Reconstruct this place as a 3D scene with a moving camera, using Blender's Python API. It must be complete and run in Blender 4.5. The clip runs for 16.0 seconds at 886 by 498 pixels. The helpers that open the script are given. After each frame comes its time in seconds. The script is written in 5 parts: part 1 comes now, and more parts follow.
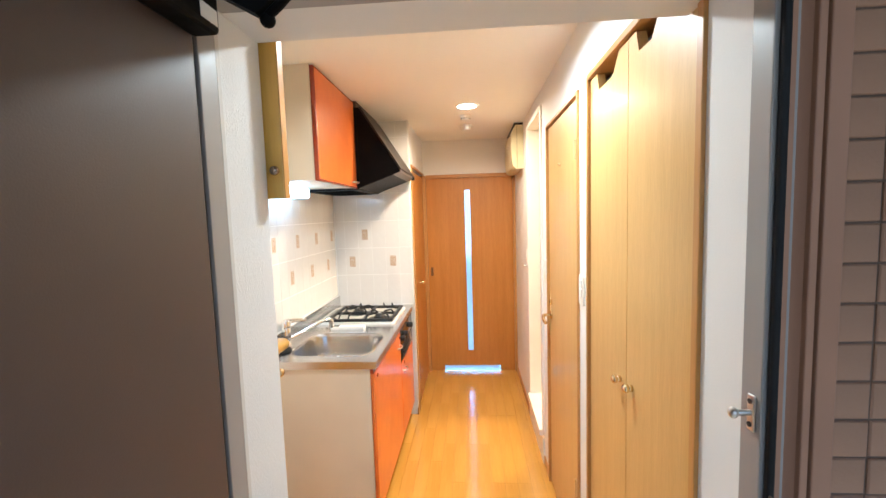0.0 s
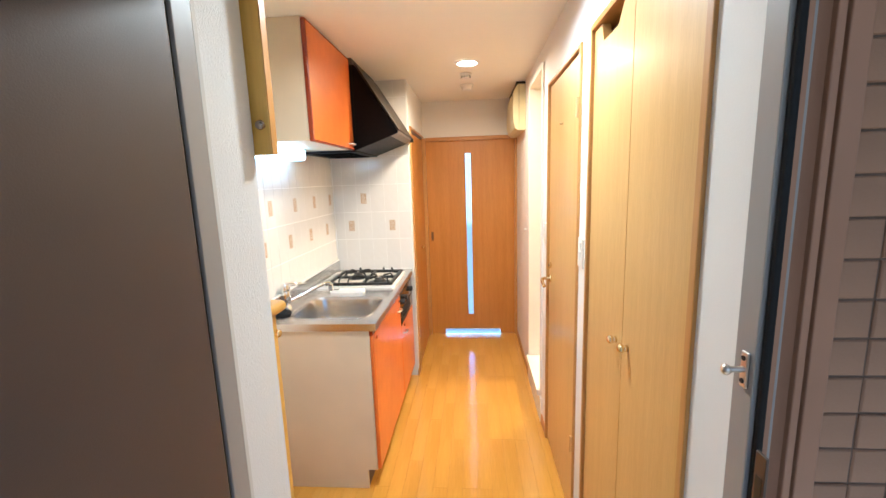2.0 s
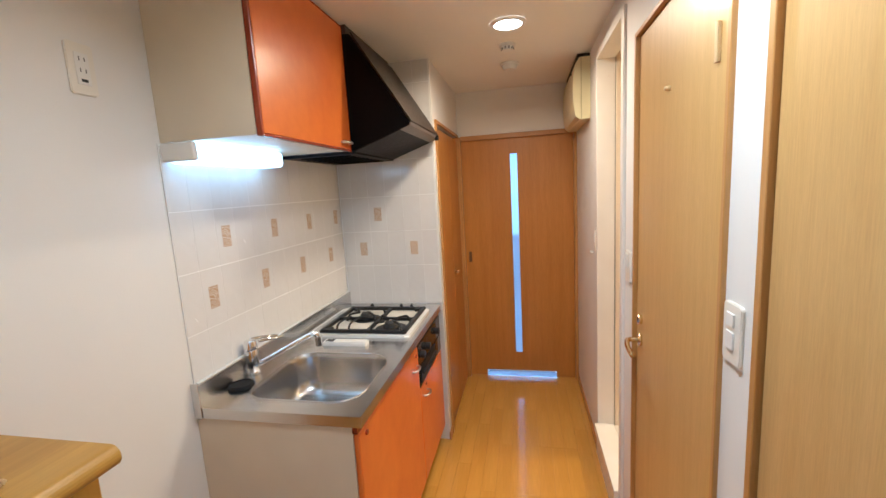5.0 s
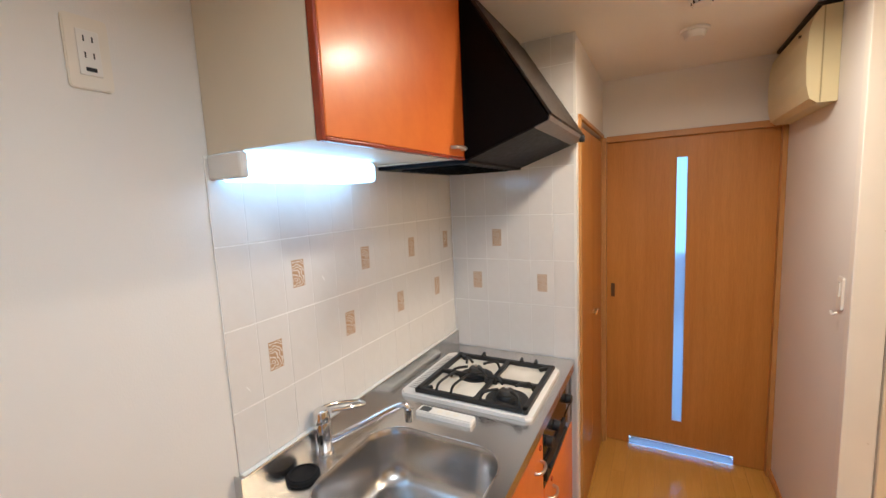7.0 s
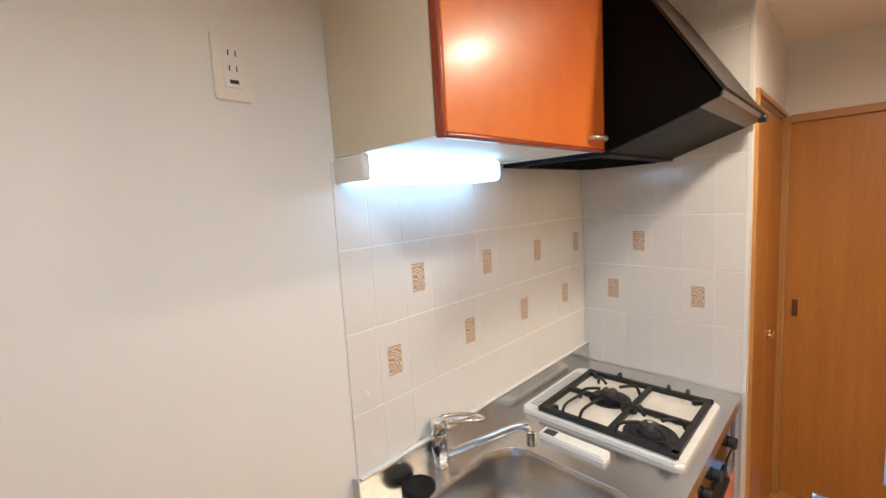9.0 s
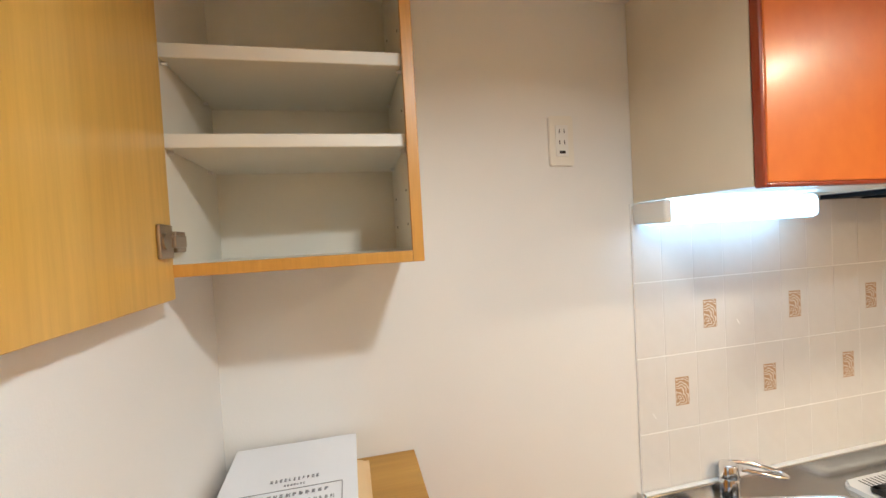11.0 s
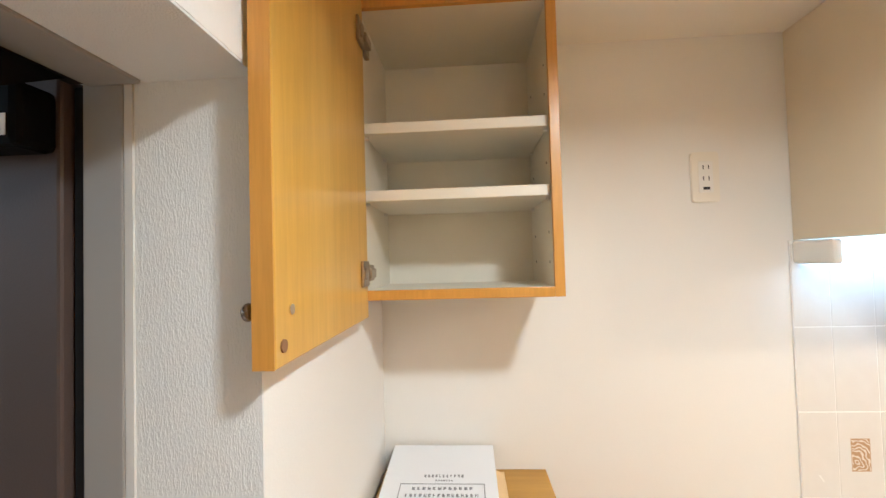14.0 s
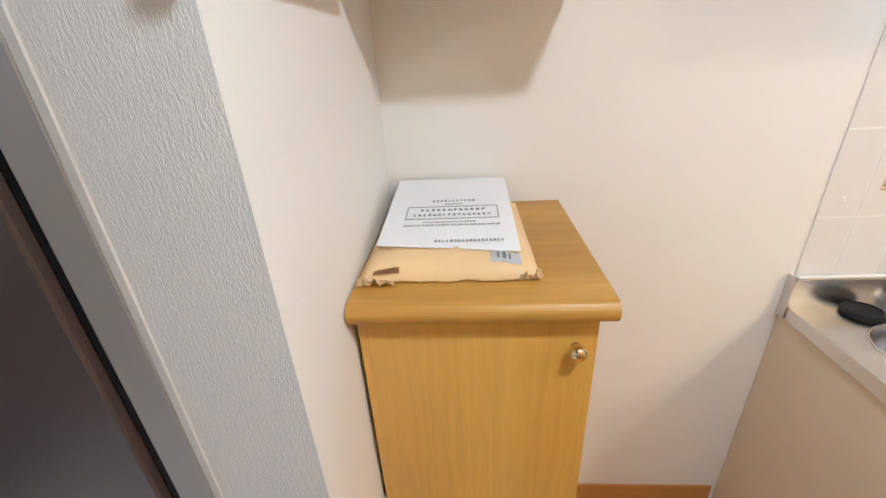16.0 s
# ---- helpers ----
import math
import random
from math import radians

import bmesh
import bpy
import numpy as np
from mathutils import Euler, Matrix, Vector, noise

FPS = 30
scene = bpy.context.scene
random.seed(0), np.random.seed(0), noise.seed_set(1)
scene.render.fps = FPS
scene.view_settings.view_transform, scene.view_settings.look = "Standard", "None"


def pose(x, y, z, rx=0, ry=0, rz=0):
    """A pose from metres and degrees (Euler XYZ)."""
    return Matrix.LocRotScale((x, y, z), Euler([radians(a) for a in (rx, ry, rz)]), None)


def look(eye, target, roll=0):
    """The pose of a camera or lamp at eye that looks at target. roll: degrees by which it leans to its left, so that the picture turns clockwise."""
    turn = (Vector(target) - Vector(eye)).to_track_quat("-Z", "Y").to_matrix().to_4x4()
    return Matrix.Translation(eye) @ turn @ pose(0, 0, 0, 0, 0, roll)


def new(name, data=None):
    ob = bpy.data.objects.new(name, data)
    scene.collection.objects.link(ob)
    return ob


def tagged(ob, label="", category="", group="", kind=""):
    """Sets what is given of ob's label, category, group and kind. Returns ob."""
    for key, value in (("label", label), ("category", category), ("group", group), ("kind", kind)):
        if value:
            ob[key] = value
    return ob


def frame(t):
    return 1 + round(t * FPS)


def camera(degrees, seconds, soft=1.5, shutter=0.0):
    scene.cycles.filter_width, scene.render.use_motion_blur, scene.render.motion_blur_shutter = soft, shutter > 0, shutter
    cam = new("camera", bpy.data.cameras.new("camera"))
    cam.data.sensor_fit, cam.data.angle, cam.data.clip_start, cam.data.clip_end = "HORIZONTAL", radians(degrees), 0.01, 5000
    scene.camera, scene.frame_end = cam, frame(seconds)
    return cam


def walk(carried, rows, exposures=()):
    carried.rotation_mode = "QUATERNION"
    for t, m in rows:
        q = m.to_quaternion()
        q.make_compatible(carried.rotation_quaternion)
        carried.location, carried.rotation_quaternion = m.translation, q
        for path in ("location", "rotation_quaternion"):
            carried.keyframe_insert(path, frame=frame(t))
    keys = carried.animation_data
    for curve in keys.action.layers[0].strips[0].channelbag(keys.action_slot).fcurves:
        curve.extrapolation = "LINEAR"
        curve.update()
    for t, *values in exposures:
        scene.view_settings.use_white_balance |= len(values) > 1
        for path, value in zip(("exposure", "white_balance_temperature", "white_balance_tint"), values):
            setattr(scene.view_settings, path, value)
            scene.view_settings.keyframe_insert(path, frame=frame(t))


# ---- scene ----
cam = camera(94.4, 16.0)
PATH = [
    (0, (0.025, 0.378, 1.559), (-0.117, 2.366, 1.389), -1.8),
    (0.5, (0.033, 0.396, 1.537), (-0.116, 2.374, 1.282), -1.8),
    (1, (0.032, 0.395, 1.534), (-0.117, 2.365, 1.224), -1.8),
    (1.5, (0.033, 0.393, 1.535), (-0.122, 2.36, 1.205), -1.9),
    (2, (0.041, 0.398, 1.54), (-0.115, 2.364, 1.208), -1.9),
    (2.5, (0.057, 0.428, 1.537), (-0.11, 2.393, 1.203), -2.0),
    (3, (0.083, 0.512, 1.532), (-0.093, 2.475, 1.19), -2.3),
    (3.2, (0.09, 0.551, 1.528), (-0.092, 2.514, 1.195), -2.4),
    (5.3, (0.057, 1.243, 1.552), (-0.4, 3.17, 1.267), -3.1),
    (5.5, (0.023, 1.304, 1.556), (-0.472, 3.222, 1.275), -2.9),
    (6, (-0.088, 1.467, 1.591), (-0.674, 3.362, 1.332), -2.7),
    (6.5, (-0.126, 1.577, 1.601), (-0.891, 3.409, 1.36), -2.8),
    (7, (-0.109, 1.651, 1.611), (-1.048, 3.4, 1.369), -2.7),
    (7.5, (-0.098, 1.69, 1.604), (-1.186, 3.351, 1.363), -2.9),
    (8, (-0.152, 1.732, 1.597), (-1.358, 3.309, 1.359), -3.2),
    (8.2, (-0.188, 1.745, 1.6), (-1.42, 3.303, 1.365), -3.3),
    (10.3, (-0.113, 1.634, 1.66), (-1.93, 2.455, 1.503), -3.5),
    (10.5, (-0.099, 1.596, 1.665), (-1.965, 2.303, 1.534), -3.5),
    (11, (-0.073, 1.508, 1.672), (-2.024, 1.947, 1.617), -3.2),
    (11.5, (-0.046, 1.445, 1.682), (-2.035, 1.653, 1.705), -2.8),
    (12, (-0.019, 1.441, 1.707), (-2.014, 1.5, 1.833), -2.3),
    (12.5, (0.014, 1.44, 1.729), (-1.975, 1.412, 1.936), -1.9),
    (13, (0.042, 1.44, 1.741), (-1.942, 1.364, 1.986), -1.5),
    (13.5, (0.045, 1.442, 1.735), (-1.941, 1.343, 1.944), -1.4),
    (14, (0.034, 1.447, 1.708), (-1.962, 1.326, 1.766), -1.6),
    (14.5, (0.002, 1.445, 1.658), (-1.988, 1.31, 1.514), -1.9),
    (15, (-0.022, 1.436, 1.611), (-1.98, 1.295, 1.226), -2.1),
    (15.5, (-0.053, 1.429, 1.562), (-1.945, 1.288, 0.928), -2.6),
    (16, (-0.069, 1.412, 1.514), (-1.867, 1.278, 0.649), -3.3),
]
walk(cam, [(t, look(eye, target, roll)) for t, eye, target, roll in PATH],
     [(0.0, 0.88, 5050, 3), (3.2, 0.76, 5000, 3), (5.3, -0.08, 4950, 6), (8.2, -0.08, 4980, 7), (10.5, 0.16, 5200, 4), (11.5, 0.05, 5250, 5), (12.0, 0.08, 5400, 4), (12.7, 0.38, 5400, 4), (14.0, 0.38, 5200, 4), (15.0, 0.30, 5050, 5), (16.0, 0.22, 5000, 5)])

# ---- world and light ----
world = bpy.data.worlds.new("world")
scene.world = world
world.use_nodes = True
wn = world.node_tree.nodes
sky = wn.new("ShaderNodeTexSky")
sky.sky_type, sky.sun_disc = "NISHITA", False
sky.sun_elevation, sky.sun_rotation = radians(50), radians(180)
world.node_tree.links.new(sky.outputs[0], wn["Background"].inputs[0])
wn["Background"].inputs[1].default_value = 0.12

sun = new("sun", bpy.data.lights.new("sun", "SUN"))
sun.data.energy, sun.data.angle, sun.data.color = 5.0, radians(0.6), (1.0, 0.90, 0.77)
sun.matrix_world = look((0, 0, 0), (0.0, 0.643, -0.766))

CEIL = 2.255


def disc_lamp(name, x, y, z, radius, watts, colour, spread=180):
    d = bpy.data.lights.new(name, "AREA")
    d.shape, d.size, d.energy, d.color = "DISK", radius * 2, watts, colour
    d.spread = radians(spread)
    ob = new(name, d)
    ob.matrix_world = look((x, y, z), (x, y, z - 1))
    return ob


LAMP_COLOURS = [(1.0, 0.72, 0.44), (1.0, 0.93, 0.79)]
HALL_LAMPS = [(0.014, 3.11), (0.02, 1.87)]
for (lx, ly), watts, tone, beam in zip(HALL_LAMPS, (14.5, 12.0), LAMP_COLOURS, (168, 160)):
    disc_lamp("downlight_lamp", lx, ly, CEIL - 0.014, 0.062, watts, tone, beam)
disc_lamp("bath_lamp", 1.15, 3.42, 2.12, 0.09, 24.0, (1.0, 0.64, 0.29))
# added lamp stands in for daylight at the room's unseen window
win = bpy.data.lights.new("room_daylight_lamp", "AREA")
win.shape, win.size, win.size_y, win.energy, win.color = "RECTANGLE", 1.7, 1.2, 48.0, (0.42, 0.68, 1.0)
winob = new("room_daylight_lamp", win)
winob.matrix_world = look((0.0, 7.36, 1.42), (0.0, 4.0, 1.42))


# ---- materials ----
def nodes_of(name):
    m = bpy.data.materials.new(name)
    m.use_nodes = True
    nt = m.node_tree
    return m, nt, nt.nodes["Principled BSDF"]


def ramp(nt, fac, stops):
    r = nt.nodes.new("ShaderNodeValToRGB")
    while len(r.color_ramp.elements) < len(stops):
        r.color_ramp.elements.new(0.5)
    for e, (p, c) in zip(r.color_ramp.elements, stops):
        e.position, e.color = p, (*c, 1)
    nt.links.new(fac, r.inputs[0])
    return r.outputs[0]


def coords(nt, scale=(1, 1, 1), kind="Object"):
    tc = nt.nodes.new("ShaderNodeTexCoord")
    mp = nt.nodes.new("ShaderNodeMapping")
    mp.inputs["Scale"].default_value = scale
    nt.links.new(tc.outputs[kind], mp.inputs[0])
    return mp.outputs[0]


def noise_of(nt, vec, scale, detail=3.0, rough=0.55):
    n = nt.nodes.new("ShaderNodeTexNoise")
    n.inputs["Scale"].default_value, n.inputs["Detail"].default_value, n.inputs["Roughness"].default_value = scale, detail, rough
    nt.links.new(vec, n.inputs["Vector"])
    return n.outputs["Fac"]


def bump_to(nt, bsdf, height, strength, distance):
    b = nt.nodes.new("ShaderNodeBump")
    b.inputs["Strength"].default_value, b.inputs["Distance"].default_value = strength, distance
    nt.links.new(height, b.inputs["Height"])
    nt.links.new(b.outputs[0], bsdf.inputs["Normal"])


def mixc(nt, fac, a, b, mode="MIX"):
    m = nt.nodes.new("ShaderNodeMix")
    m.data_type, m.blend_type = "RGBA", mode
    for sock, v in ((m.inputs[0], fac), (m.inputs[6], a), (m.inputs[7], b)):
        if isinstance(v, bpy.types.NodeSocket):
            nt.links.new(v, sock)
        elif isinstance(v, tuple):
            sock.default_value = (*v, 1)
        else:
            sock.default_value = v
    return m.outputs[2]


def plain(name, colour, rough=0.5, metal=0.0, vary=0.06, grain=60.0, bump=0.05, coat=0.0, spec=0.5):
    """Paint, plastic, metal: a base colour with blotches and fine grain."""
    m, nt, b = nodes_of(name)
    v = coords(nt)
    big = noise_of(nt, v, 4.0, 2.0)
    fine = noise_of(nt, v, grain, 3.0)
    dark = tuple(c * (1 - vary * 1.6) for c in colour)
    light = tuple(min(1.0, c * (1 + vary)) for c in colour)
    col = ramp(nt, big, [(0.3, dark), (0.7, light)])
    nt.links.new(col, b.inputs["Base Color"])
    rr = nt.nodes.new("ShaderNodeMapRange")
    rr.inputs["To Min"].default_value, rr.inputs["To Max"].default_value = max(0.02, rough * 0.8), min(1.0, rough * 1.2)
    nt.links.new(fine, rr.inputs["Value"])
    nt.links.new(rr.outputs[0], b.inputs["Roughness"])
    b.inputs["Metallic"].default_value = metal
    b.inputs["Coat Weight"].default_value = coat
    b.inputs["Specular IOR Level"].default_value = spec
    if bump:
        bump_to(nt, b, fine, bump, 0.002)
    return m


def wood(name, dark, light, axis="z", rough=0.32, scale=1.0, coat=0.15, random_tint=0.0, relief=0.04):
    """Veneer with its grain along one axis."""
    m, nt, b = nodes_of(name)
    k = {"x": (0.5, 9, 9), "y": (9, 0.5, 9), "z": (9, 9, 0.5)}[axis]
    v = coords(nt, tuple(a * scale for a in k))
    broad = noise_of(nt, v, 1.2, 4.0, 0.6)
    fine = noise_of(nt, v, 14.0, 5.0, 0.7)
    blot = noise_of(nt, coords(nt), 1.7, 2.0)
    mid = tuple((a + c) / 2 for a, c in zip(dark, light))
    c1 = ramp(nt, broad, [(0.32, dark), (0.5, mid), (0.68, light)])
    c2 = mixc(nt, 0.16, c1, ramp(nt, fine, [(0.35, (0.2, 0.15, 0.1)), (0.65, (1, 1, 1))]), "MULTIPLY")
    c3 = mixc(nt, 0.18, c2, ramp(nt, blot, [(0.3, (0.6, 0.55, 0.5)), (0.7, (1, 1, 1))]), "MULTIPLY")
    if random_tint:
        oi = nt.nodes.new("ShaderNodeObjectInfo")
        c3 = mixc(nt, random_tint, c3, ramp(nt, oi.outputs["Random"], [(0.0, (0.62, 0.55, 0.45)), (1.0, (1, 1, 1))]), "MULTIPLY")
    nt.links.new(c3, b.inputs["Base Color"])
    b.inputs["Roughness"].default_value = rough
    b.inputs["Coat Weight"].default_value = coat
    b.inputs["Coat Roughness"].default_value = 0.15 if coat < 0.9 else 0.07
    bump_to(nt, b, fine, relief, 0.001)
    return m


def wallpaper(name, colour, relief, weave=(430, 430, 150), slub=(200, 200, 320)):
    """Vinyl paper with a fine woven relief."""
    m, nt, b = nodes_of(name)
    big = noise_of(nt, coords(nt), 1.5, 3.0)
    col = ramp(nt, big, [(0.25, tuple(c * 0.95 for c in colour)), (0.75, colour)])
    v1 = noise_of(nt, coords(nt, weave), 1.0, 1.0)
    v2 = noise_of(nt, coords(nt, slub), 1.0, 2.0)
    mx = nt.nodes.new("ShaderNodeMath")
    mx.operation = "ADD"
    nt.links.new(v1, mx.inputs[0])
    nt.links.new(v2, mx.inputs[1])
    nt.links.new(col, b.inputs["Base Color"])
    b.inputs["Roughness"].default_value = 0.7
    bump_to(nt, b, mx.outputs[0], relief, 0.0014)
    return m


def glow(name, colour, strength):
    m, nt, b = nodes_of(name)
    b.inputs["Base Color"].default_value = (0.85, 0.85, 0.85, 1)
    b.inputs["Emission Color"].default_value = (*colour, 1)
    b.inputs["Emission Strength"].default_value = strength
    b.inputs["Roughness"].default_value = 0.4
    return m


def frosted(name, colour):
    """Milky pane that passes and blurs the light of the room behind it."""
    m, nt, b = nodes_of(name)
    rf = nt.nodes.new("ShaderNodeBsdfRefraction")
    rf.inputs["Color"].default_value = (*colour, 1)
    rf.inputs["Roughness"].default_value, rf.inputs["IOR"].default_value = 0.42, 1.06
    tr = nt.nodes.new("ShaderNodeBsdfTranslucent")
    tr.inputs[0].default_value = (*colour, 1)
    m1 = nt.nodes.new("ShaderNodeMixShader")
    m1.inputs[0].default_value = 0.55
    nt.links.new(rf.outputs[0], m1.inputs[1])
    nt.links.new(tr.outputs[0], m1.inputs[2])
    mx = nt.nodes.new("ShaderNodeMixShader")
    mx.inputs[0].default_value = 0.88
    b.inputs["Base Color"].default_value = (0.8, 0.84, 0.88, 1)
    b.inputs["Roughness"].default_value = 0.25
    nt.links.new(b.outputs[0], mx.inputs[1])
    nt.links.new(m1.outputs[0], mx.inputs[2])
    nt.links.new(mx.outputs[0], nt.nodes["Material Output"].inputs[0])
    return m


def brushed(name, colour, rough, axis_scale):
    """Stainless steel with drawn scratches."""
    m, nt, b = nodes_of(name)
    f = noise_of(nt, coords(nt, axis_scale), 1.0, 4.0, 0.7)
    big = noise_of(nt, coords(nt), 6.0, 2.0)
    rr = nt.nodes.new("ShaderNodeMapRange")
    rr.inputs["To Min"].default_value, rr.inputs["To Max"].default_value = rough * 0.9, rough * 1.12
    nt.links.new(f, rr.inputs["Value"])
    nt.links.new(rr.outputs[0], b.inputs["Roughness"])
    nt.links.new(ramp(nt, big, [(0.3, tuple(c * 0.88 for c in colour)), (0.7, colour)]), b.inputs["Base Color"])
    b.inputs["Metallic"].default_value = 1.0
    return m


def lacquer(name, a, c, rough=0.40):
    """Glossy mottled cabinet lacquer."""
    m, nt, b = nodes_of(name)
    n1 = noise_of(nt, coords(nt), 5.0, 4.0, 0.6)
    n2 = noise_of(nt, coords(nt, (1, 1, 0.6)), 22.0, 3.0)
    col = mixc(nt, 0.25, ramp(nt, n1, [(0.3, a), (0.7, c)]), ramp(nt, n2, [(0.3, a), (0.7, c)]))
    nt.links.new(col, b.inputs["Base Color"])
    b.inputs["Roughness"].default_value = rough
    b.inputs["Coat Weight"].default_value = 0.25
    b.inputs["Coat Roughness"].default_value = 0.19
    return m


def tile_glaze():
    m, nt, b = nodes_of("tile_glaze")
    oi = nt.nodes.new("ShaderNodeObjectInfo")
    base = ramp(nt, oi.outputs["Random"], [(0.0, (0.72, 0.70, 0.675)), (1.0, (0.745, 0.725, 0.70))])
    n = noise_of(nt, coords(nt), 30.0, 3.0)
    nt.links.new(mixc(nt, 0.06, base, ramp(nt, n, [(0.3, (0.6, 0.52, 0.45)), (0.7, (1, 1, 1))]), "MULTIPLY"), b.inputs["Base Color"])
    b.inputs["Roughness"].default_value = 0.12
    bump_to(nt, b, noise_of(nt, coords(nt), 16.0, 1.0), 0.06, 0.004)
    return m


def decor_print():
    """Printed tile ornament: brown scrolls on cream inside a thin frame."""
    m, nt, b = nodes_of("tile_print")
    w = nt.nodes.new("ShaderNodeTexWave")
    w.wave_type, w.rings_direction = "RINGS", "X"
    w.inputs["Scale"].default_value, w.inputs["Distortion"].default_value = 34.0, 9.0
    w.inputs["Detail"].default_value, w.inputs["Detail Scale"].default_value = 1.0, 1.6
    mp = nt.nodes.new("ShaderNodeMapping")
    mp.inputs["Location"].default_value = (0.0, 0.012, 0.018)
    nt.links.new(coords(nt), mp.inputs["Vector"])
    nt.links.new(mp.outputs[0], w.inputs["Vector"])
    scroll = ramp(nt, w.outputs["Fac"], [(0.42, (0.45, 0.29, 0.17)), (0.64, (0.54, 0.38, 0.25)), (0.74, (0.74, 0.67, 0.58))])
    sep = nt.nodes.new("ShaderNodeSeparateXYZ")
    nt.links.new(coords(nt), sep.inputs[0])
    edges = []
    for k, half in ((1, 0.0205), (2, 0.0375)):
        ab = nt.nodes.new("ShaderNodeMath")
        ab.operation = "ABSOLUTE"
        nt.links.new(sep.outputs[k], ab.inputs[0])
        gt = nt.nodes.new("ShaderNodeMath")
        gt.operation = "GREATER_THAN"
        gt.inputs[1].default_value = half
        nt.links.new(ab.outputs[0], gt.inputs[0])
        edges.append(gt)
    mx = nt.nodes.new("ShaderNodeMath")
    mx.operation = "MAXIMUM"
    nt.links.new(edges[0].outputs[0], mx.inputs[0])
    nt.links.new(edges[1].outputs[0], mx.inputs[1])
    nt.links.new(mixc(nt, mx.outputs[0], scroll, ramp(nt, mx.outputs[0], [(0.0, (0.5, 0.35, 0.22)), (1.0, (0.5, 0.35, 0.22))])), b.inputs["Base Color"])
    b.inputs["Roughness"].default_value = 0.25
    return m


PAPER = wallpaper("wallpaper", (0.80, 0.78, 0.75), 0.12)
# white paper; the entrance shade is put into its greyer base colour
ROUGHPAPER = wallpaper("woven_wallpaper", (0.74, 0.74, 0.735), 0.62, (500, 500, 110), (560, 560, 260))
CEILING = wallpaper("ceiling_paper", (0.88, 0.84, 0.77), 0.1)
FLOORWOOD = wood("floor_wood", (0.62, 0.32, 0.042), (0.69, 0.37, 0.056), "y", rough=0.16, scale=1.2, coat=1.0, random_tint=0.03, relief=0.006)
VENEER = wood("light_veneer", (0.62, 0.39, 0.135), (0.665, 0.43, 0.16), "z", rough=0.42, scale=3.0)
TRIM = wood("door_trim", (0.50, 0.25, 0.06), (0.57, 0.30, 0.09), "z", rough=0.4, scale=2.0)
TRIM_Y = wood("trim_long", (0.48, 0.22, 0.05), (0.55, 0.27, 0.07), "y", rough=0.4, scale=2.0)
TRIM_X = wood("trim_across", (0.48, 0.22, 0.05), (0.55, 0.27, 0.07), "x", rough=0.4, scale=2.0)
ENDWOOD = wood("end_door_veneer", (0.50, 0.205, 0.022), (0.57, 0.245, 0.034), "z", rough=0.36, scale=2.2)
CABWOOD = wood("cabinet_wood", (0.64, 0.37, 0.06), (0.74, 0.46, 0.10), "z", rough=0.3, scale=0.65)
CABTOP = wood("cabinet_top_wood", (0.34, 0.165, 0.018), (0.58, 0.325, 0.055), "y", rough=0.42, scale=0.9, coat=0.05)
CABEDGE = wood("cabinet_edge_wood", (0.58, 0.28, 0.04), (0.65, 0.33, 0.06), "z", rough=0.35, scale=1.5)
ORANGE = lacquer("orange_lacquer", (0.62, 0.135, 0.015), (0.76, 0.215, 0.026), 0.33)
ORANGE_EDGE = lacquer("orange_edge", (0.25, 0.035, 0.010), (0.31, 0.05, 0.014), 0.25)
BEIGE = plain("beige_panel", (0.71, 0.62, 0.475), 0.42, vary=0.03)
CREAM = plain("cream_melamine", (0.78, 0.745, 0.655), 0.45, vary=0.03)
WHITE = plain("white_plastic", (0.80, 0.78, 0.74), 0.35, vary=0.02)
CREAMPL = plain("cream_plastic", (0.74, 0.66, 0.40), 0.4, vary=0.03)
PLATE = plain("ivory_plate", (0.80, 0.755, 0.67), 0.3, vary=0.02)
FRAMEWHITE = plain("bath_frame_white", (0.80, 0.775, 0.72), 0.35, vary=0.03)
BATHWALL = plain("bath_panel", (0.78, 0.675, 0.51), 0.3, vary=0.03)
STEEL = brushed("stainless", (0.69, 0.68, 0.665), 0.25, (300, 10, 300))
# worktop steel toned down, shade of the deep basin put into the colour
BASIN = brushed("basin_steel_shaded", (0.52, 0.51, 0.50), 0.25, (6, 6, 260))
CHROME = plain("chrome", (0.82, 0.82, 0.82), 0.06, 1.0, 0.02, bump=0)
HINGE = plain("hinge_metal", (0.42, 0.34, 0.26), 0.3, 1.0, 0.06, bump=0)
NICKEL = plain("nickel", (0.66, 0.60, 0.54), 0.34, 1.0, 0.04, bump=0)
BRASS = plain("brass", (0.80, 0.66, 0.40), 0.14, 1.0, 0.04, bump=0)
SATINBRASS = plain("satin_brass", (0.72, 0.56, 0.32), 0.42, 0.7, 0.05, bump=0)
BLACKHOOD = plain("black_hood", (0.004, 0.0038, 0.004), 0.6, vary=0.2, spec=0.08)
HOODGREY = plain("hood_lip_grey", (0.09, 0.085, 0.08), 0.5, 0.2, 0.05)
FILTER = plain("hood_filter", (0.006, 0.0065, 0.009), 0.5, 0.0, 0.1, spec=0.15)
BLACK = plain("black_iron", (0.012, 0.012, 0.013), 0.45, vary=0.2)
RUBBER = plain("black_rubber", (0.010, 0.010, 0.011), 0.6, vary=0.2, bump=0, spec=0.2)
ENAMEL = plain("white_enamel", (0.80, 0.79, 0.76), 0.15, vary=0.03, coat=0.3)
GLASSBLACK = plain("dark_grill_glass", (0.02, 0.016, 0.013), 0.1, vary=0.1)
DOORSTEEL = plain("entrance_door_paint", (0.078, 0.055, 0.050), 0.42, vary=0.06, grain=420.0, bump=0.12)
